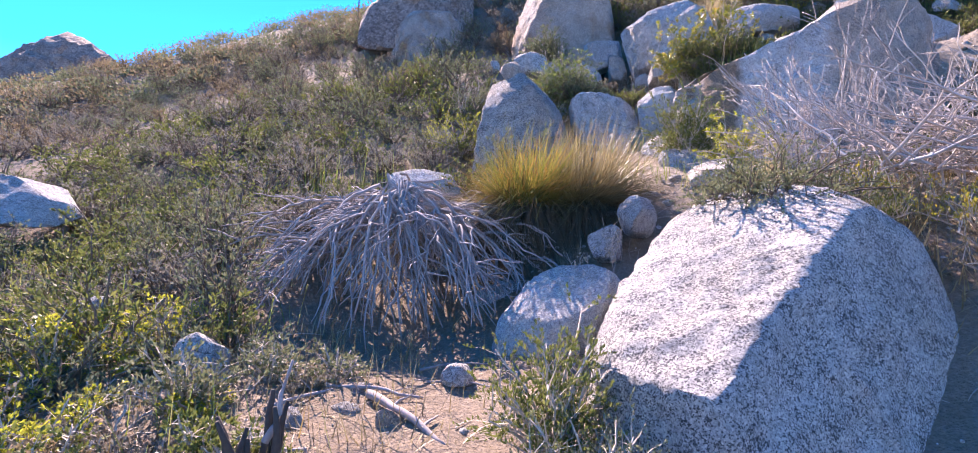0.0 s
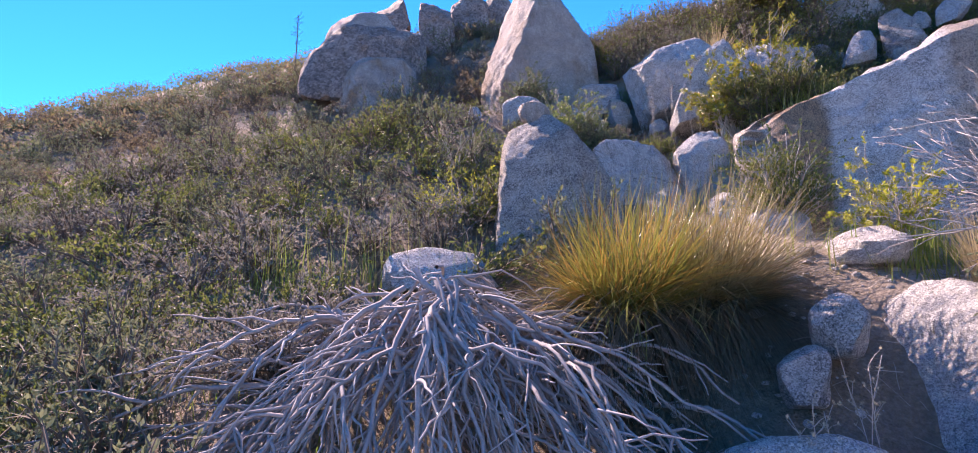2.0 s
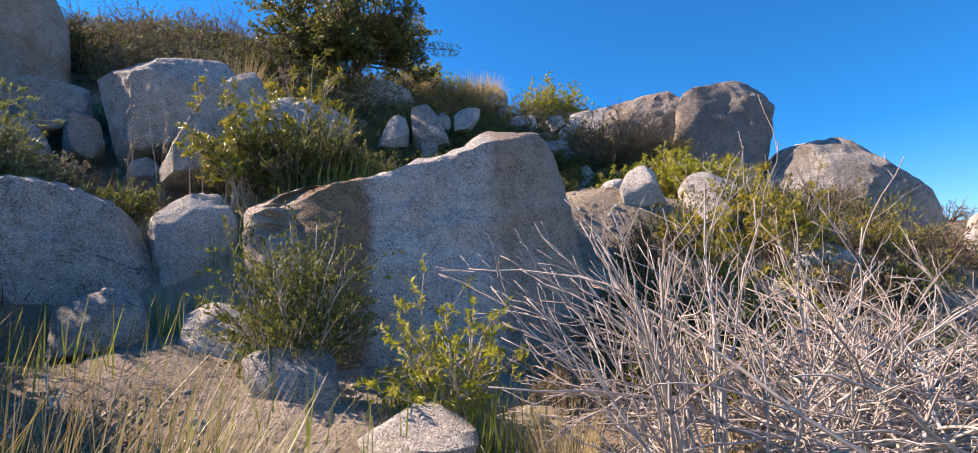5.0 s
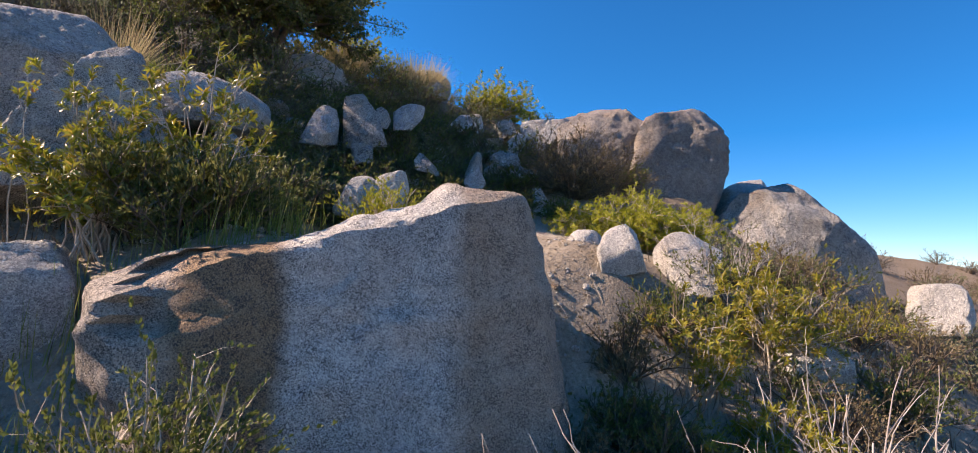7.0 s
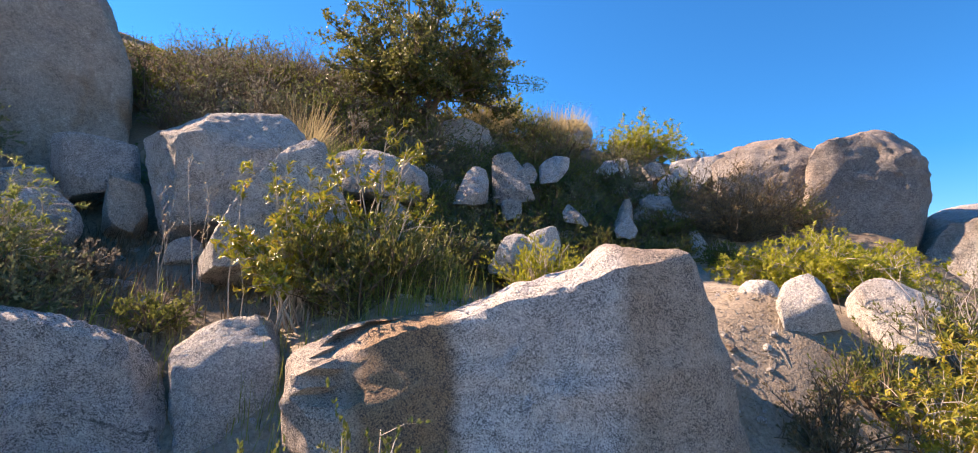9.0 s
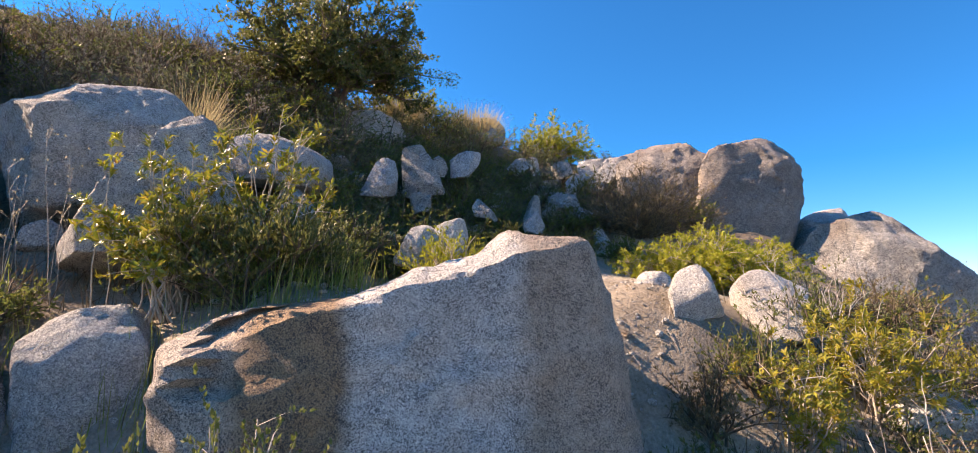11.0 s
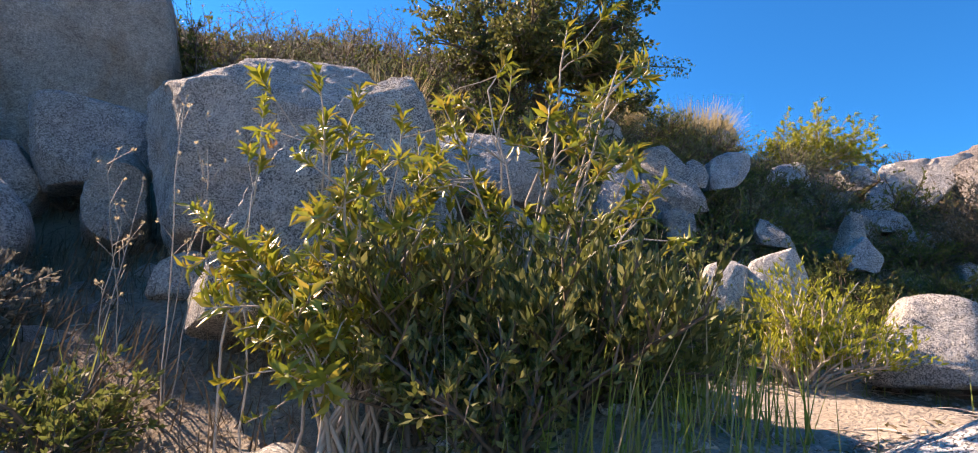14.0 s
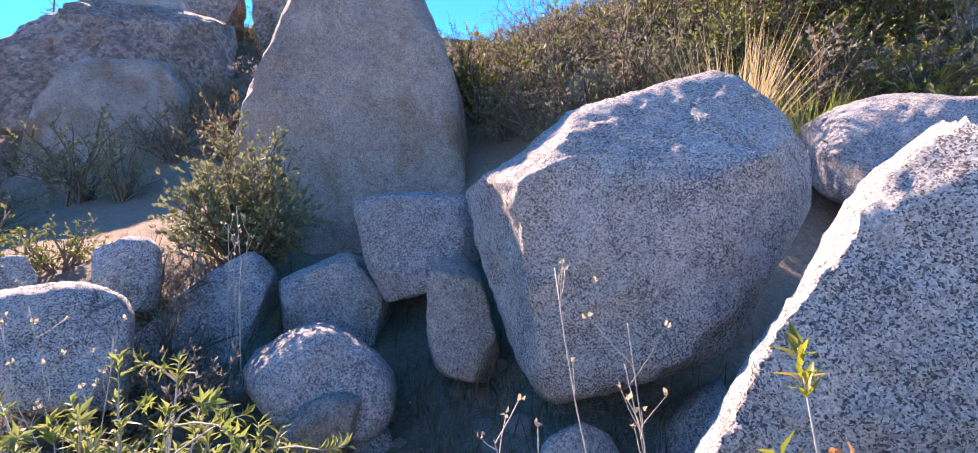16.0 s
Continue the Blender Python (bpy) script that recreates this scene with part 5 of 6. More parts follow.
shrub("bench_herb", "light green herb with dry stalks on the bench", on_ground(4.75, 7.45), 0.46, 0.52, LIME_LEAF, 97, 54, 12, 10, 0.032, 0.009, wood=PALE_TWIG, up=0.8)
grass_patch("straw", "curved dry stalks beside the bench herb", [(5.0, 7.35), (5.2, 7.3)], 98, STRAW, 7, 0.65, 0.06, 0.006, 0.9)
grass_patch("grass", "sparse grass at the far end of the bench", [(5.3, 7.7), (5.6, 7.5), (5.9, 7.3), (6.2, 7.0), (5.0, 7.0), (4.6, 7.7)], 99, GREEN_BLADE, 18, 0.20, 0.15)
whorled("golden_bush", "rounded yellow-green bush on the sandy bank", on_ground(7.3, 6.05), 1.0, 0.66, 101, 210, 9, LIME_LEAF, 0.05, 1.45, 0.006)
shrub("brown_shrub", "brown twiggy dry shrub below the tan boulder", on_ground(8.2, 7.1), 1.0, 0.9, TAN_LEAF, 102, 150, 15, 10, 0.03, 0.010, wood=BARK, spread=1.45)
whorled("golden_bush", "golden-leaved open bush beside the slab", on_ground(5.0, 4.95), 0.45, 0.85, 103, 24, 6, GOLD_LEAF, 0.05)
whorled("golden_bush", "golden-leaved open bush beside the slab", on_ground(5.7, 4.6), 0.55, 0.8, 104, 40, 8, GOLD_LEAF, 0.05)
whorled("golden_bush", "golden-leaved open bush beside the slab", on_ground(4.75, 4.55), 0.45, 0.62, 108, 36, 8, GOLD_LEAF, 0.045)
for k, (x, y, r, h, mt) in enumerate([(4.35, 5.05, 0.4, 0.55, DEEP_LEAF), (4.75, 5.35, 0.4, 0.45, TAN_LEAF), (5.2, 5.2, 0.4, 0.45, OLIVE_LEAF), (4.3, 4.6, 0.4, 0.5, OLIVE_LEAF), (5.3, 4.2, 0.45, 0.5, TAN_LEAF), (6.2, 4.4, 0.5, 0.5, GREY_LEAF), (6.0, 5.1, 0.4, 0.4, OLIVE_LEAF), (6.7, 5.0, 0.5, 0.5, SAGE_LEAF), (5.9, 3.8, 0.5, 0.5, OLIVE_LEAF), (4.9, 3.8, 0.45, 0.5, SAGE_LEAF), (6.8, 4.0, 0.5, 0.5, GOLD_LEAF), (7.4, 4.6, 0.5, 0.5, TAN_LEAF), (4.2, 3.9, 0.4, 0.45, TAN_LEAF), (4.15, 5.35, 0.35, 0.4, TAN_LEAF), (4.45, 5.3, 0.35, 0.38, DEEP_LEAF), (4.1, 4.85, 0.4, 0.42, GREY_LEAF), (4.55, 4.85, 0.4, 0.45, TAN_LEAF), (3.85, 5.0, 0.35, 0.4, DEEP_LEAF), (3.75, 4.65, 0.4, 0.4, OLIVE_LEAF)]):
    shrub("thicket", "dry tangled thicket on the bank beside the slab", on_ground(x, y), r, h, mt, 140 + k, 34, 11, 8, 0.028, 0.009, up=0.6, group="thickets beside the slab")
shrub("brown_shrub", "dark leafless thicket in the shade of the slab", on_ground(4.6, 5.15), 0.45, 0.5, TAN_LEAF, 105, 20, 9, 3, 0.02, 0.006)
dead_bush("dead_bush", "slender bleached twigs by the golden bush", on_ground(4.6, 4.2), 0.85, 106, 14, hi=0.7, forks=3)
dead_bush("dead_bush", "slender bleached twigs by the golden bush", on_ground(6.0, 5.0), 0.7, 107, 12, hi=0.8, forks=4, thick=0.006)

# bushes along the skyline
whorled("golden_bush", "yellow-green leafy bush on the skyline", on_ground(8.6, 12.0), 0.9, 0.75, 151, 90, 7, LIME_LEAF, 0.06, 1.4)
whorled("golden_bush", "yellow-green leafy bush on the skyline", on_ground(10.1, 9.6), 1.0, 0.75, 152, 110, 7, LIME_LEAF, 0.06, 1.45)
tussock("straw_grass", "dry straw grass on the skyline", on_ground(9.3, 11.0), 0.45, 0.75, 153, 900, STRAW, 0, 0.012, spread=0.8)
tussock("straw_grass", "dry straw grass on the skyline", on_ground(8.0, 11.6), 0.40, 0.55, 154, 700, STRAW, 0, 0.012, spread=0.9)
shrub("brown_shrub", "small brown twiggy shrub beside the tan boulder", on_ground(11.2, 4.9) + Vector((0, 0, 0.5)), 0.5, 0.45, TAN_LEAF, 155, 40, 10, 8, 0.03, 0.010)
for k, (x, y, r, h, mt) in enumerate([(5.6, 7.75, 0.3, 0.3, OLIVE_LEAF), (6.1, 7.6, 0.35, 0.3, DEEP_LEAF), (6.6, 7.3, 0.3, 0.28, OLIVE_LEAF), (7.1, 7.5, 0.4, 0.35, DEEP_LEAF), (7.4, 7.0, 0.3, 0.3, OLIVE_LEAF), (6.5, 7.9, 0.4, 0.4, DEEP_LEAF), (7.6, 7.8, 0.4, 0.4, OLIVE_LEAF), (5.2, 8.1, 0.3, 0.35, DEEP_LEAF), (8.9, 6.6, 0.4, 0.35, OLIVE_LEAF)]):
    shrub("small_shrub", "low green shrub at the foot of the brushy slope", on_ground(x, y), r, h, mt, 160 + k, 34, 11, 10, 0.03, 0.011, up=0.6, group="shrubs below the brushy slope")

# the gully with the rock pile
shrub("pale_shrub", "small pale green shrub before the monolith", on_ground(0.92, 10.6), 0.46, 0.85, SAGE_LEAF, 111, 64, 13, 12, 0.036, 0.016, up=0.5)
shrub("grey_shrub", "low grey dry brush among the rocks", on_ground(0.85, 9.75), 0.35, 0.38, GREY_LEAF, 112, 22, 9, 6, 0.018, 0.006)
whorled("green_shrub", "bright green leafy shrub in front of the rock pile", on_ground(1.28, 8.62), 0.40, 0.82, 113, 54, 8, FRESH_LEAF, 0.040, 1.3)
whorled("green_shrub", "bright green leafy shrub in front of the rock pile", on_ground(0.95, 8.4), 0.40, 0.76, 114, 50, 8, FRESH_LEAF, 0.040, 1.3)
weed("dry_weed", "tall dry weed with pale seed heads", on_ground(1.02, 8.85), 0.85, 115, 4)
weed("dry_weed", "short dry weed with pale seed heads", on_ground(1.15, 9.7), 0.85, 116, 4)
weed("dry_weed", "dry weed with pale seed heads before the block", on_ground(2.32, 8.2), 1.05, 117, 3)
weed("dry_weed", "dry weed with pale seed heads before the block", on_ground(2.15, 8.35), 0.75, 118, 3)
tree(on_ground(6.25, 11.45))
for k, (x, y, r, h, mt) in enumerate([(3.3, 12.3, 0.9, 0.8, GREY_LEAF), (4.3, 12.0, 0.9, 0.8, TAN_LEAF), (2.9, 11.4, 0.6, 0.6, GREY_LEAF), (5.0, 11.6, 0.7, 0.7, OLIVE_LEAF), (3.8, 11.2, 0.6, 0.5, SAGE_LEAF), (4.9, 10.6, 0.5, 0.5, OLIVE_LEAF), (2.6, 12.6, 0.8, 0.8, TAN_LEAF), (4.8, 12.8, 0.9, 0.9, GREY_LEAF)]):
    shrub("twiggy_shrub", "grey twiggy brush on the slope above the blocks", on_ground(x, y), r, h, mt, 120 + k, 26, 11, 6, 0.03, 0.010, group="brush above the blocks")
tussock("bunch_grass", "tall pale bunch grass behind the big block", on_ground(3.75, 10.1), 0.14, 0.85, 131, 420, STRAW, 0, spread=0.75)
tussock("bunch_grass", "tall green bunch grass behind the big block", on_ground(4.1, 10.0), 0.16, 0.5, 132, 420, GREEN_BLADE, 0, spread=1.1)
shrub("yellow_flowers", "small yellow wildflowers behind the big block", on_ground(3.2, 10.2), 0.4, 0.35, PETAL, 133, 22, 6, 3, 0.016, 0.012, wood=OLIVE_LEAF, up=0.9, category="flowers")
whorled("orange_shrub", "small shrub with orange-tinged leaves under the oak", on_ground(5.2, 10.2), 0.4, 0.45, 134, 16, 5, GOLD_LEAF, 0.05)

# the far yucca stalk
def yucca(loc):
    rng = random.Random(9)
    root = base("yucca_stalk", "tall thin dead yucca flower stalk on the hillside", "yucca", loc)
    s, t = Shape(), Shape()
    s.tube(bent(rng, (0, 0, 0), (0.25, 0, 2.6), 6, 0.03), 0.03, 0.015, 5)
    for k in range(16):
        p = Vector((0.25 * (0.62 + k * 0.024), 0, 2.6 * (0.62 + k * 0.024)))
        t.tube(bent(rng, p, p + (rand_dir(rng) + Vector((0, 0, 0.4))) * 0.22, 3, 0.1), 0.012, 0.006, 4)
    part("stalk", s, BARK, root)
    part("flower_head", t, BARK, root)


yucca(on_ground(-5.6, 19.5))


# ---- hillside scrub ----
def scrub_models():
    """Eight shrubs, built once; the hillside repeats them turned and scaled."""
    out = []
    for k, (mt, r, h, ln, w) in enumerate([(SAGE_LEAF, 0.42, 0.42, 0.030, 0.010), (GREY_LEAF, 0.40, 0.36, 0.026, 0.009), (TAN_LEAF, 0.38, 0.34, 0.030, 0.008), (OLIVE_LEAF, 0.45, 0.48, 0.034, 0.012), (SAGE_LEAF, 0.36, 0.50, 0.028, 0.009), (TAN_LEAF, 0.42, 0.42, 0.028, 0.008), (OLIVE_LEAF, 0.40, 0.36, 0.030, 0.011), (GREY_LEAF, 0.45, 0.46, 0.028, 0.009)]):
        words = ("grey-green sage shrub", "dry grey shrub", "tan dried shrub", "olive green leafy shrub", "upright grey-green sage shrub", "brown dried shrub", "low olive green shrub", "large dry grey shrub")[k]
        out.append(shrub("hill_shrub", words + " on the dry hillside", (0, 0, -60), r, h, mt, 200 + k, 18, 9, 7, ln, w, group="scrub on the hillside"))
    return out


MODELS = scrub_models()
KEEP_CLEAR = [(0.3, 2.0, 1.1), (0.2, 3.2, 0.8), (-0.4, 4.5, 1.25), (0.75, 4.8, 0.6), (0.2, 6.3, 0.55), (1.4, 11.7, 1.3), (-0.3, 11.7, 1.3), (-0.9, 2.2, 0.8), (-4.6, 5.4, 0.5), (1.5, 9.7, 1.6), (-1.1, 4.85, 0.4)]


def scatter(count, region, seed, spacing, size=(0.7, 1.25), mix_of=range(8), joined=""):
    rng = random.Random(seed)
    done, tries, heap = [], 0, {}
    while len(done) < count and tries < count * 60:
        tries += 1
        x, y = region(rng)
        if any((x - a) ** 2 + (y - b) ** 2 < c * c for a, b, c in KEEP_CLEAR):
            continue
        if any((x - a) ** 2 + (y - b) ** 2 < spacing * spacing for a, b in done):
            continue
        done.append((x, y))
        s = rng.uniform(*size)
        m = Matrix.Translation(on_ground(x, y, 0.04)) @ Matrix.Rotation(rng.uniform(0, 6.28), 4, "Z") @ Matrix.Diagonal((s * rng.uniform(0.9, 1.25), s, s * rng.uniform(0.8, 1.15), 1))
        model = MODELS[rng.choice(list(mix_of))]
        if joined:
            for o in model.children:
                heap.setdefault(o.data.materials[0].name, []).append((o.data, m))
        else:
            ob = copy_thing(model, m)
            ob.matrix_basis = m
    for mat_name, items in heap.items():
        s = Shape()
        for me, m in items:
            b = len(s.v)
            s.v += [tuple(m @ v.co) for v in me.vertices]
            s.f += [tuple(b + k for k in f.vertices) for f in me.polygons]
        ob = new("far_brush", s.mesh("far_brush", bpy.data.materials[mat_name]))
        tagged(ob, mat_name.replace("_", " ") + " of the " + joined, "brush", kind="stuff")
    return done


# the slope left of the trail, close by, then farther up
scatter(125, lambda g: (g.uniform(-6.5, 0.6), g.uniform(4.9, 11.0)), 1, 0.40, (0.85, 1.5), (0, 1, 3, 4, 6, 7, 3, 6))
scatter(64, lambda g: (g.uniform(-5.0, -0.8), g.uniform(2.4, 5.0)), 2, 0.30, (0.7, 1.2), (0, 1, 3, 4, 6, 3))
scatter(260, lambda g: (g.uniform(-17, 1.5), g.uniform(10, 22)), 3, 0.55, (1.0, 1.9), (0, 1, 2, 5, 7, 4), joined="brush on the upper hillside")
# the slope between the rock pile and the skyline
scatter(84, lambda g: (g.uniform(4.2, 9.0), g.uniform(8.1, 11.2)), 4, 0.32, (0.75, 1.4), (3, 6, 3, 6, 0, 4))
scatter(24, lambda g: (g.uniform(2.6, 6.2), g.uniform(10.2, 13.4)), 8, 0.45, (0.9, 1.5), (0, 3, 6, 4, 7))
scatter(16, lambda g: (g.uniform(5.6, 9.0), g.uniform(7.5, 8.6)), 9, 0.36, (0.5, 0.9), (3, 6, 0))
scatter(20, lambda g: (g.uniform(7.2, 13.0), g.uniform(8.2, 12.4)), 5, 0.7, (0.8, 1.3), (0, 2, 3, 5), joined="brush below the skyline")
scatter(70, lambda g: (g.uniform(1.6, 6.4), g.uniform(11.0, 15.5)), 11, 0.42, (0.9, 1.6), (0, 1, 3, 6, 7), joined="brush above the monolith")
scatter(100, lambda g: (g.uniform(4.6, 8.6), g.uniform(8.0, 10.4)), 12, 0.24, (0.5, 0.95), (3, 6, 3, 0), joined="dark brush between the stones")
# the slope that falls away beyond the dead bushes
scatter(44, lambda g: (g.uniform(4.6, 13.0), g.uniform(1.6, 4.7)), 6, 0.6, (0.8, 1.3), (0, 1, 2, 3, 5), joined="brush on the slope falling away")
scatter(20, lambda g: (g.uniform(13.0, 26.0), g.uniform(-1.0, 6.0)), 7, 1.2, (1.2, 2.0), (0, 1, 2, 5), joined="brush on the far spur")
for k in MODELS:
    for o in list(k.children_recursive) + [k]:
        bpy.data.objects.remove(o, do_unlink=True)


def far_scrub():
    """The scrub of the upper ridge, too far off to count: leafy clumps in one mesh."""
    rng = random.Random(77)
    for mt, words in ((SAGE_LEAF, "grey-green"), (TAN_LEAF, "tan")):
        s = Shape()
        for _ in range(260):
            a = rng.uniform(-0.1, 1.0)
            d = rng.uniform(20, 33)
            x, y = -d * math.sin(a) * 1.0, d * math.cos(a)
            p = on_ground(x, y, 0.1)
            r = rng.uniform(0.4, 0.9)
            for _ in range(130):
                q = rand_dir(rng)
                q.z = abs(q.z) * 0.8
                s.leaflet(p + q * r * rng.uniform(0.6, 1.05), (q + rand_dir(rng) * 0.7).normalized(), rand_dir(rng), 0.12, 0.055)
        tagged(new("far_scrub", s.mesh("far_scrub", mt)), words + " scrub covering the distant ridge", "scrub", kind="stuff")


far_scrub()


# ---- dead wood on the trail ----
def stump(loc):
    """A charred, split stump with broken roots."""
    rng = random.Random(15)
    root = base("stump", "dark charred stump with splintered roots", "stump", loc)
    for k in range(9):
        a = k * 0.7
        f = Vector((0.04 * math.cos(a), 0.04 * math.sin(a), -0.08))
        single("splinter", DARK_WOOD, root, bent(rng, f, f + Vector((rng.gauss(0, 0.05), rng.gauss(0, 0.05), rng.uniform(0.2, 0.44))), 6, 0.10), 0.036, 0.007, 6)
    for k in range(6):
        a = rng.uniform(0, 6.28)
        single("root", DARK_WOOD, root, bent(rng, (0, 0, 0.08), (0.26 * math.cos(a), 0.26 * math.sin(a), -0.02), 5, 0.12, 0.15), 0.022, 0.006)
    single("snag", GREY_WOOD, root, bent(rng, (0.02, 0.04, 0.2), (0.10, 0.10, 0.46), 5, 0.12), 0.014, 0.004)


stump(on_ground(-0.24, 1.95, 0.0))
for k, (x, y, dx, dy, t) in enumerate([(-0.12, 2.75, 0.42, -0.42, 0.022), (-0.35, 2.85, 0.5, -0.15, 0.013), (0.05, 2.15, 0.12, -0.4, 0.012), (-0.5, 2.6, 0.3, 0.35, 0.010), (0.02, 3.2, 0.35, 0.1, 0.008), (-0.2, 2.25, -0.35, -0.1, 0.011), (0.1, 3.0, 0.4, -0.1, 0.007)]):
    rng = random.Random(300 + k)
    a, b = on_ground(x, y, -t), on_ground(x + dx, y + dy, -t)
    log = base("fallen_branch", "weathered grey branch lying on the dirt", "branch", a)
    single("stem", GREY_WOOD, log, bent(rng, (0, 0, 0), b - a, 8, 0.07, 0.03), t, t * 0.5, 6)
    for _ in range(2):
        u = (b - a) * rng.uniform(0.3, 0.8)
        single("twig", GREY_WOOD, log, bent(rng, u, u + Vector((rng.uniform(-0.15, 0.15), rng.uniform(-0.15, 0.15), rng.uniform(0.0, 0.06))), 4, 0.12), t * 0.4, t * 0.15)


# ---- loose litter ----
def litter():
    rng = random.Random(400)
    ico = sphere(1)
    peb, twg, lvs = Shape(), Shape(), Shape()

    def spot():
        if rng.random() < 0.45:
            return rng.uniform(2.8, 6.3), rng.uniform(5.6, 7.8)
        if rng.random() < 0.5:
            return rng.uniform(0.3, 3.0), rng.uniform(3.2, 7.0)
        return rng.uniform(-2.4, 3.2), rng.uniform(1.2, 9.6)

    for _ in range(3400):
        x, y = spot()
        r = 0.006 + 0.03 * rng.random() ** 4
        p = on_ground(x, y, r * 0.3)
        b = len(peb.v)
        sq = (rng.uniform(0.7, 1.3), rng.uniform(0.7, 1.3), rng.uniform(0.45, 0.9))
        for d in ico[0]:
            w = r * rng.uniform(0.85, 1.12)
            peb.v.append((p.x + d[0] * w * sq[0], p.y + d[1] * w * sq[1], p.z + d[2] * w * sq[2]))
        peb.f += [tuple(b + i for i in f) for f in ico[1]]
    for _ in range(1300):
        x, y = spot()
        p = on_ground(x, y, -0.006)
        a, L = rng.uniform(0, 6.28), rng.uniform(0.04, 0.22)
        e = on_ground(x + L * math.cos(a), y + L * math.sin(a), -0.012)
        twg.tube(bent(rng, p, e, 3, 0.08, 0.04), rng.uniform(0.0012, 0.004), 0.001, 3)
    for _ in range(5200):
        x, y = spot()
        p = on_ground(x, y, -0.004)
        w = rand_dir(rng)
        w.z *= 0.3
        lvs.leaf(p, w, rand_dir(rng), rng.uniform(0.012, 0.04), rng.uniform(0.004, 0.010))
    tagged(new("pebbles", peb.mesh("pebbles", GRANITE["pale"])), "loose granite pebbles and grit on the ground", "pebbles", kind="stuff")
    tagged(new("twig_litter", twg.mesh("twig_litter", PALE_TWIG)), "broken dry twigs scattered on the ground", "litter", kind="stuff")
    tagged(new("leaf_litter", lvs.mesh("leaf_litter", TAN_LEAF)), "dry fallen leaves scattered on the ground", "litter", kind="stuff")


litter()
grass_patch("grass", "sprigs of fresh green weeds in the gully", [(1.0, 6.2), (1.3, 6.6), (0.9, 7.7), (1.2, 8.2), (1.6, 8.4), (2.0, 8.3), (1.6, 7.6), (0.4, 5.6), (1.5, 5.6), (2.7, 5.2), (3.0, 5.3)], 410, GREEN_BLADE, 24, 0.24, 0.14)
for k, (x, y, r, h, mt) in enumerate([(0.95, 7.9, 0.35, 0.4, OLIVE_LEAF), (0.3, 7.2, 0.45, 0.5, SAGE_LEAF), (1.25, 5.75, 0.3, 0.3, GREY_LEAF), (0.9, 8.6, 0.35, 0.35, SAGE_LEAF), (3.3, 5.15, 0.35, 0.35, TAN_LEAF), (3.9, 5.0, 0.4, 0.45, OLIVE_LEAF), (1.6, 3.5, 0.3, 0.3, OLIVE_LEAF), (-0.2, 6.9, 0.5, 0.55, LIME_LEAF), (0.5, 7.9, 0.5, 0.55, LIME_LEAF), (-0.3, 8.0, 0.5, 0.6, SAGE_LEAF)]):
    shrub("small_shrub", "small dry-country shrub among the rocks", on_ground(x, y), r, h, mt, 420 + k, 22, 10, 8, 0.026, 0.009, wood=PALE_TWIG, group="small shrubs among the rocks")
for k, (x, y, r, h) in enumerate([(-0.9, 1.7, 0.3, 0.24), (-1.2, 2.2, 0.3, 0.26), (-0.7, 2.9, 0.26, 0.28), (-1.9, 1.9, 0.35, 0.3), (-1.4, 3.1, 0.35, 0.36), (-2.3, 3.0, 0.35, 0.36), (-0.45, 1.6, 0.2, 0.16)]):
    shrub("ground_cover", "low leafy yellow-green undergrowth on the slope", on_ground(x, y), r, h, (OLIVE_LEAF, LIME_LEAF, SAGE_LEAF)[k % 3], 440 + k, 20, 9, 8, 0.024, 0.010, wood=PALE_TWIG, spread=1.4, group="undergrowth by the trail")


cover = random.Random(450)
for k in range(30):
    x, y = cover.uniform(-2.0, -0.28), cover.uniform(1.35, 3.0)
    shrub("ground_cover", "low leafy undergrowth with dry stalks on the slope", on_ground(x, y), cover.uniform(0.16, 0.28), cover.uniform(0.12, 0.26), (LIME_LEAF, SAGE_LEAF, OLIVE_LEAF, GREY_LEAF, TAN_LEAF)[k % 5], 460 + k, 18, 8, 8, 0.020, 0.010, wood=PALE_TWIG, spread=1.45, group="undergrowth by the trail")
grass_patch("straw", "thin straw and dead stalks by the stump", [(-0.5, 1.9), (-0.8, 2.2), (-0.1, 2.3), (-0.6, 2.6), (-1.1, 1.8), (0.1, 2.9), (0.5, 2.6), (0.45, 3.2)], 495, DRY_TUSSOCK, 40, 0.20, 0.18, 0.004, 1.2)


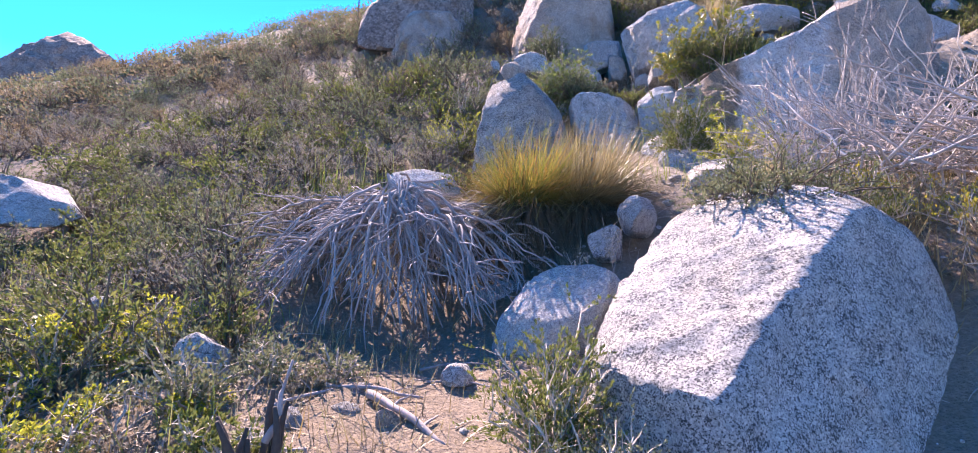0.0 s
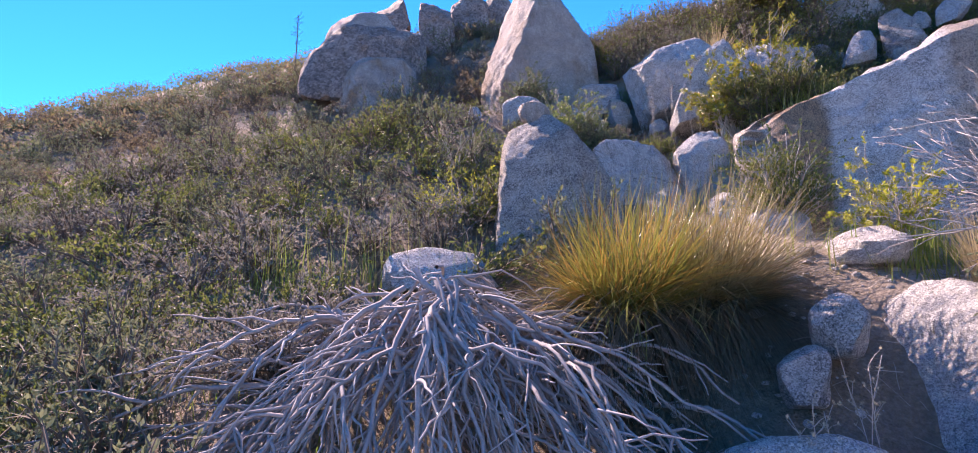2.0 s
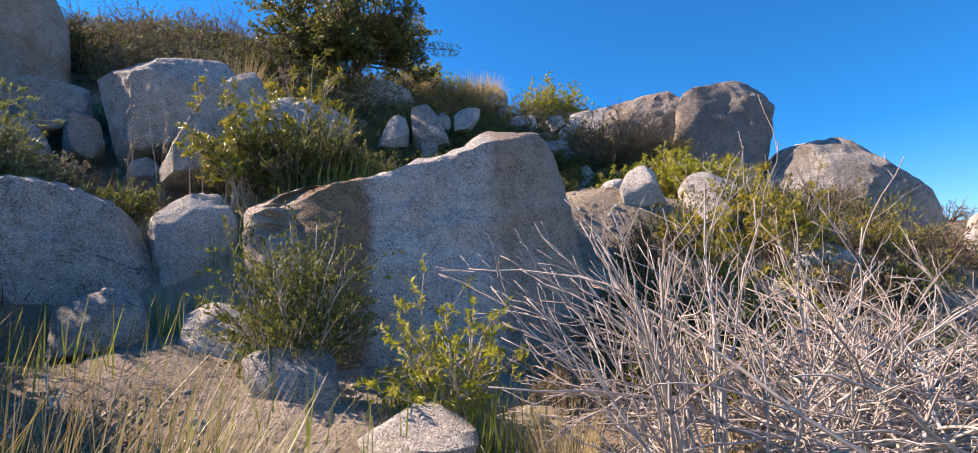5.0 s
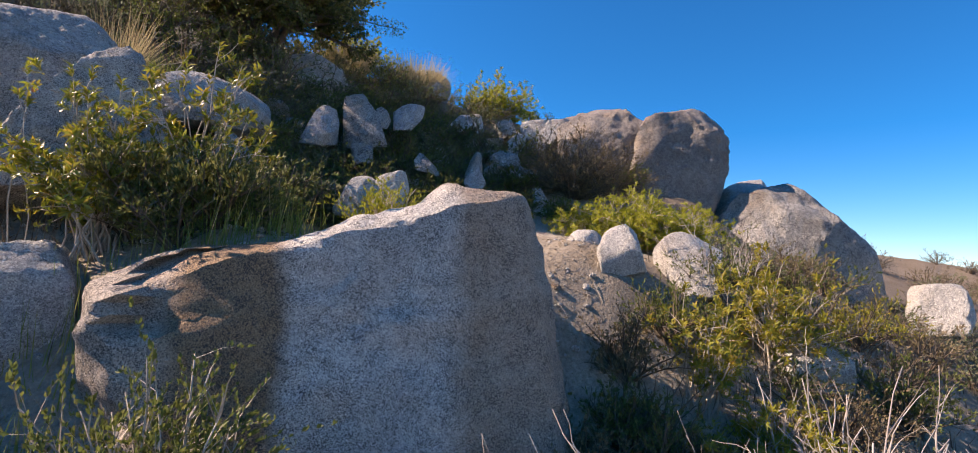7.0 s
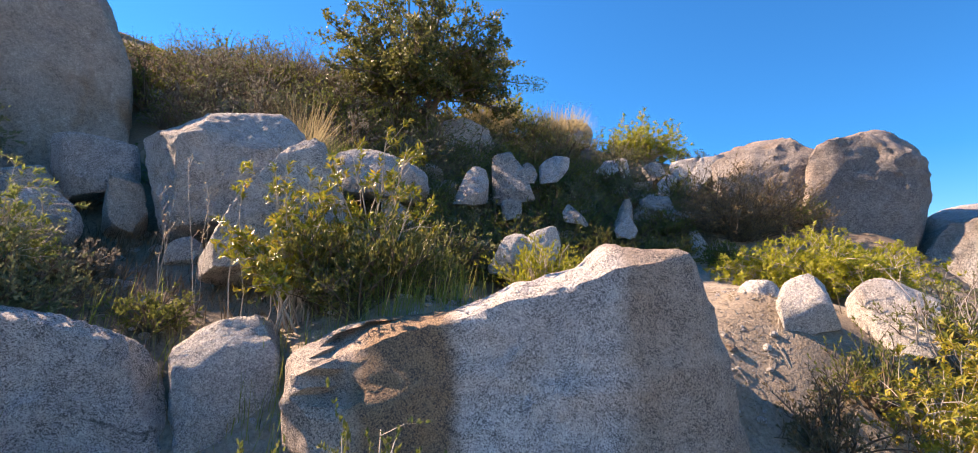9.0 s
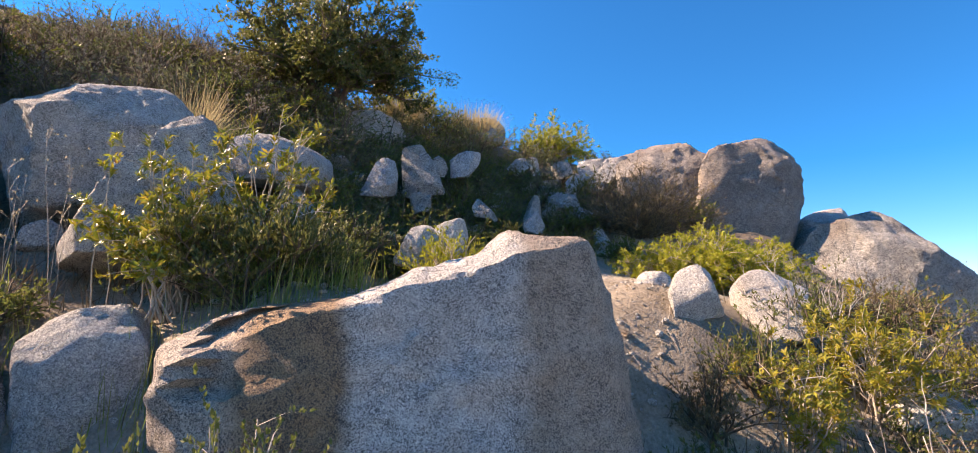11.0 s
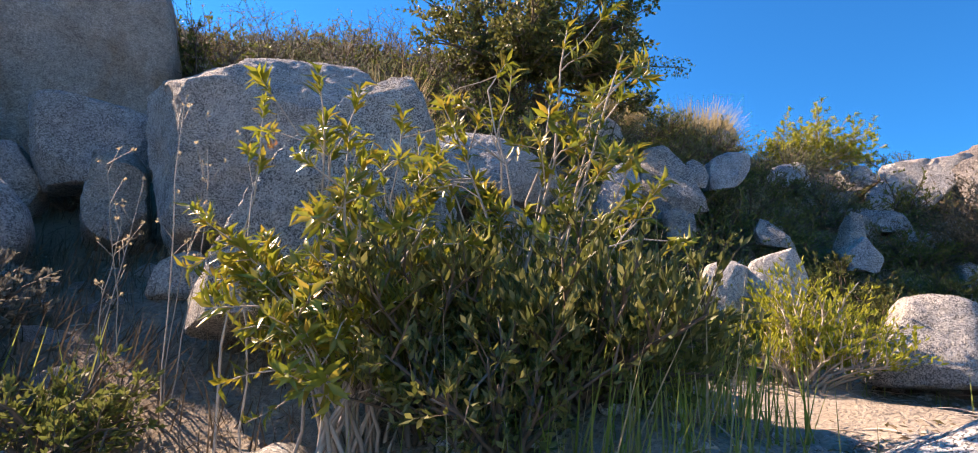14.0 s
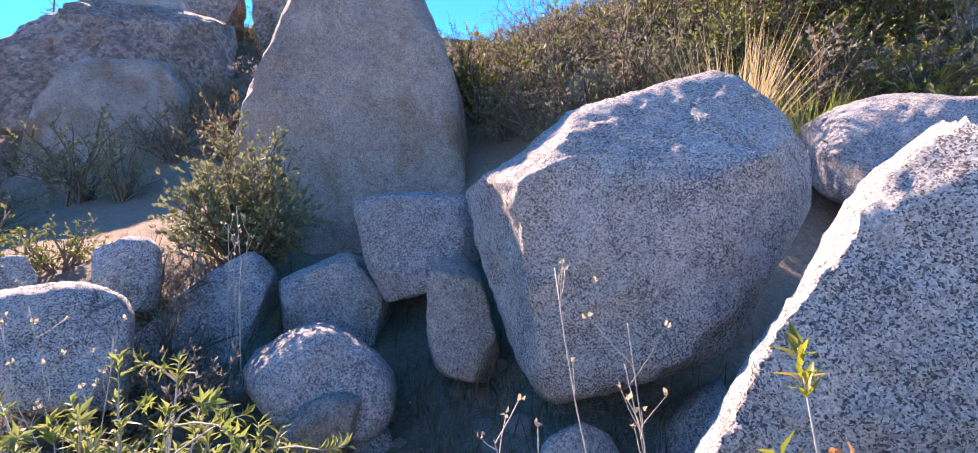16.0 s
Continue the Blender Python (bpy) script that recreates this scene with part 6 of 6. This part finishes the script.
# ---- loose stones in the gully and along the trail ----
def loose_stones():
    rng = random.Random(500)
    kinds = []
    for k in range(5):
        cuts = [(rng.uniform(0, 360), rng.uniform(-70, 80), rng.uniform(0.8, 1.1)) for _ in range(14)] + [(a, 0, 1.1) for a in (0, 90, 180, 270)] + [(0, 90, 0.8)]
        kinds.append(rock("loose_stone", "angular granite stone lying on the ground", (0, 0, 0), cuts, 18, ("grey", "pale", "speck", "brown", "grey")[k], 3, 0.03))
    spots = []
    while len(spots) < 150:
        pick = rng.random()
        if pick < 0.45:
            x, y = rng.uniform(0.9, 2.3), rng.uniform(7.8, 9.7)
        elif pick < 0.65:
            x, y = rng.uniform(0.9, 3.4), rng.uniform(4.8, 6.8)
        elif pick < 0.8:
            x, y = rng.uniform(-1.4, 0.6), rng.uniform(1.7, 3.3)
        else:
            x, y = rng.uniform(3.4, 8.0), rng.uniform(5.8, 9.0)
        spots.append((x, y))
    for _ in range(70):                                # a jumble of bigger stones on the brushy slope
        x = rng.uniform(5.2, 9.2)
        spots.append((x, rng.uniform(15.4 - 0.95 * x, 17.2 - 0.95 * x) if x > 7.2 else rng.uniform(8.3, 10.2)))
    for k, (x, y) in enumerate(spots):
        s = rng.uniform(0.025, 0.085) if k < 150 else rng.uniform(0.08, 0.24)
        m = Matrix.Translation(on_ground(x, y, s * 0.3)) @ Euler((rng.uniform(-0.4, 0.4), rng.uniform(-0.4, 0.4), rng.uniform(0, 6.28))).to_matrix().to_4x4() @ Matrix.Diagonal((s * rng.uniform(0.8, 1.5), s, s * rng.uniform(0.6, 1.0), 1))
        ob = copy_thing(kinds[rng.randrange(5)], m)
        ob.matrix_basis = m
        ob["group"] = "loose stones on the ground"
    for o in kinds:
        bpy.data.objects.remove(o, do_unlink=True)


loose_stones()

# ---- dry thatch that covers the ground between the plants ----
def thatch_cover():
    g = random.Random(600)
    zones = (("matted dry grass on the gully floor", 70, (0.2, 2.9, 7.7, 10.6)), ("matted dry grass under the hillside scrub", 150, (-4.5, 0.0, 2.3, 8.5)),
             ("matted dry grass on the bank beside the slab", 70, (3.6, 7.5, 3.2, 5.3)), ("matted dry grass under the dead bushes", 50, (2.3, 4.2, 3.0, 4.6)),
             ("matted dry grass on the brushy slope", 80, (4.4, 9.0, 7.9, 10.5)))
    for k, (words, count, (x0, x1, y0, y1)) in enumerate(zones):
        spots = [(g.uniform(x0, x1), g.uniform(y0, y1)) for _ in range(count)]
        grass_patch("thatch", words, spots, 610 + k, (THATCH, DRY_TUSSOCK)[k % 2], 60, 0.22, 0.20, 0.006, 1.35)
    spots = [(g.uniform(-4.5, -0.6), g.uniform(2.4, 7.0)) for _ in range(70)] + [(g.uniform(0.9, 2.2), g.uniform(5.2, 8.0)) for _ in range(24)]
    grass_patch("grass", "fresh green grass between the hillside shrubs", spots, 620, GREEN_BLADE, 16, 0.34, 0.12, 0.007, 0.5)


thatch_cover()

# ---- more growth in the gully and on the slope above ----
grass_patch("grass", "green grass on the slope above the blocks", [(3.0, 10.2), (3.4, 10.5), (3.9, 10.6), (4.4, 10.3), (4.9, 10.0), (3.6, 11.3), (4.6, 11.0), (5.3, 10.6)], 510, GREEN_BLADE, 60, 0.36, 0.2, 0.008)
grass_patch("straw", "dry straw in the gully floor", [(1.2, 8.0), (1.6, 8.1), (1.9, 8.5), (2.1, 8.9), (1.5, 8.6), (1.0, 9.3), (1.8, 9.3), (0.7, 9.3)], 511, THATCH, 46, 0.22, 0.16, 0.004, 0.9)
grass_patch("grass", "grass tufts below the brushy slope", [(5.2, 8.2), (5.8, 8.3), (6.3, 8.0), (6.8, 7.7), (7.3, 7.5), (4.9, 8.4), (6.0, 7.6)], 512, GREEN_BLADE, 40, 0.26, 0.18, 0.006)
for k, (x, y, r, h, mt) in enumerate([(1.75, 8.75, 0.25, 0.28, GREY_LEAF), (2.05, 8.1, 0.25, 0.3, OLIVE_LEAF), (0.75, 9.3, 0.35, 0.4, GREY_LEAF), (1.6, 7.9, 0.28, 0.3, TAN_LEAF), (3.9, 8.2, 0.4, 0.45, DEEP_LEAF), (3.6, 7.8, 0.35, 0.42, OLIVE_LEAF), (4.3, 8.5, 0.4, 0.5, DEEP_LEAF), (2.85, 7.2, 0.34, 0.42, DEEP_LEAF), (3.25, 7.2, 0.30, 0.30, OLIVE_LEAF), (3.5, 7.35, 0.30, 0.30, DEEP_LEAF), (3.0, 7.3, 0.28, 0.34, OLIVE_LEAF), (1.0, 9.5, 0.32, 0.36, GREY_LEAF), (0.7, 10.0, 0.35, 0.4, GREY_LEAF), (1.9, 10.4, 0.4, 0.45, GREY_LEAF), (2.5, 10.4, 0.45, 0.5, OLIVE_LEAF)]):
    shrub("small_shrub", "small dry-country shrub among the rocks", on_ground(x, y), r, h, mt, 520 + k, 26, 10, 9, 0.026, 0.009, group="small shrubs among the rocks")
sprig = whorled("sumac_sprig", "single sumac sprig with a rosy leaf bud", on_ground(2.43, 7.86), 0.05, 1.0, 530, 2, 1, SUMAC, 0.05, 0.3, 0.005)
bud = Shape()
for k in range(7):
    g = random.Random(540 + k)
    bud.leaf(Vector((0, 0, 0.93)) + rand_dir(g) * 0.01, Vector((0, 0, 1)) + rand_dir(g) * 0.5, rand_dir(g), 0.024, 0.012)
part("bud", bud, BUD, sprig, "rosy leaf bud")
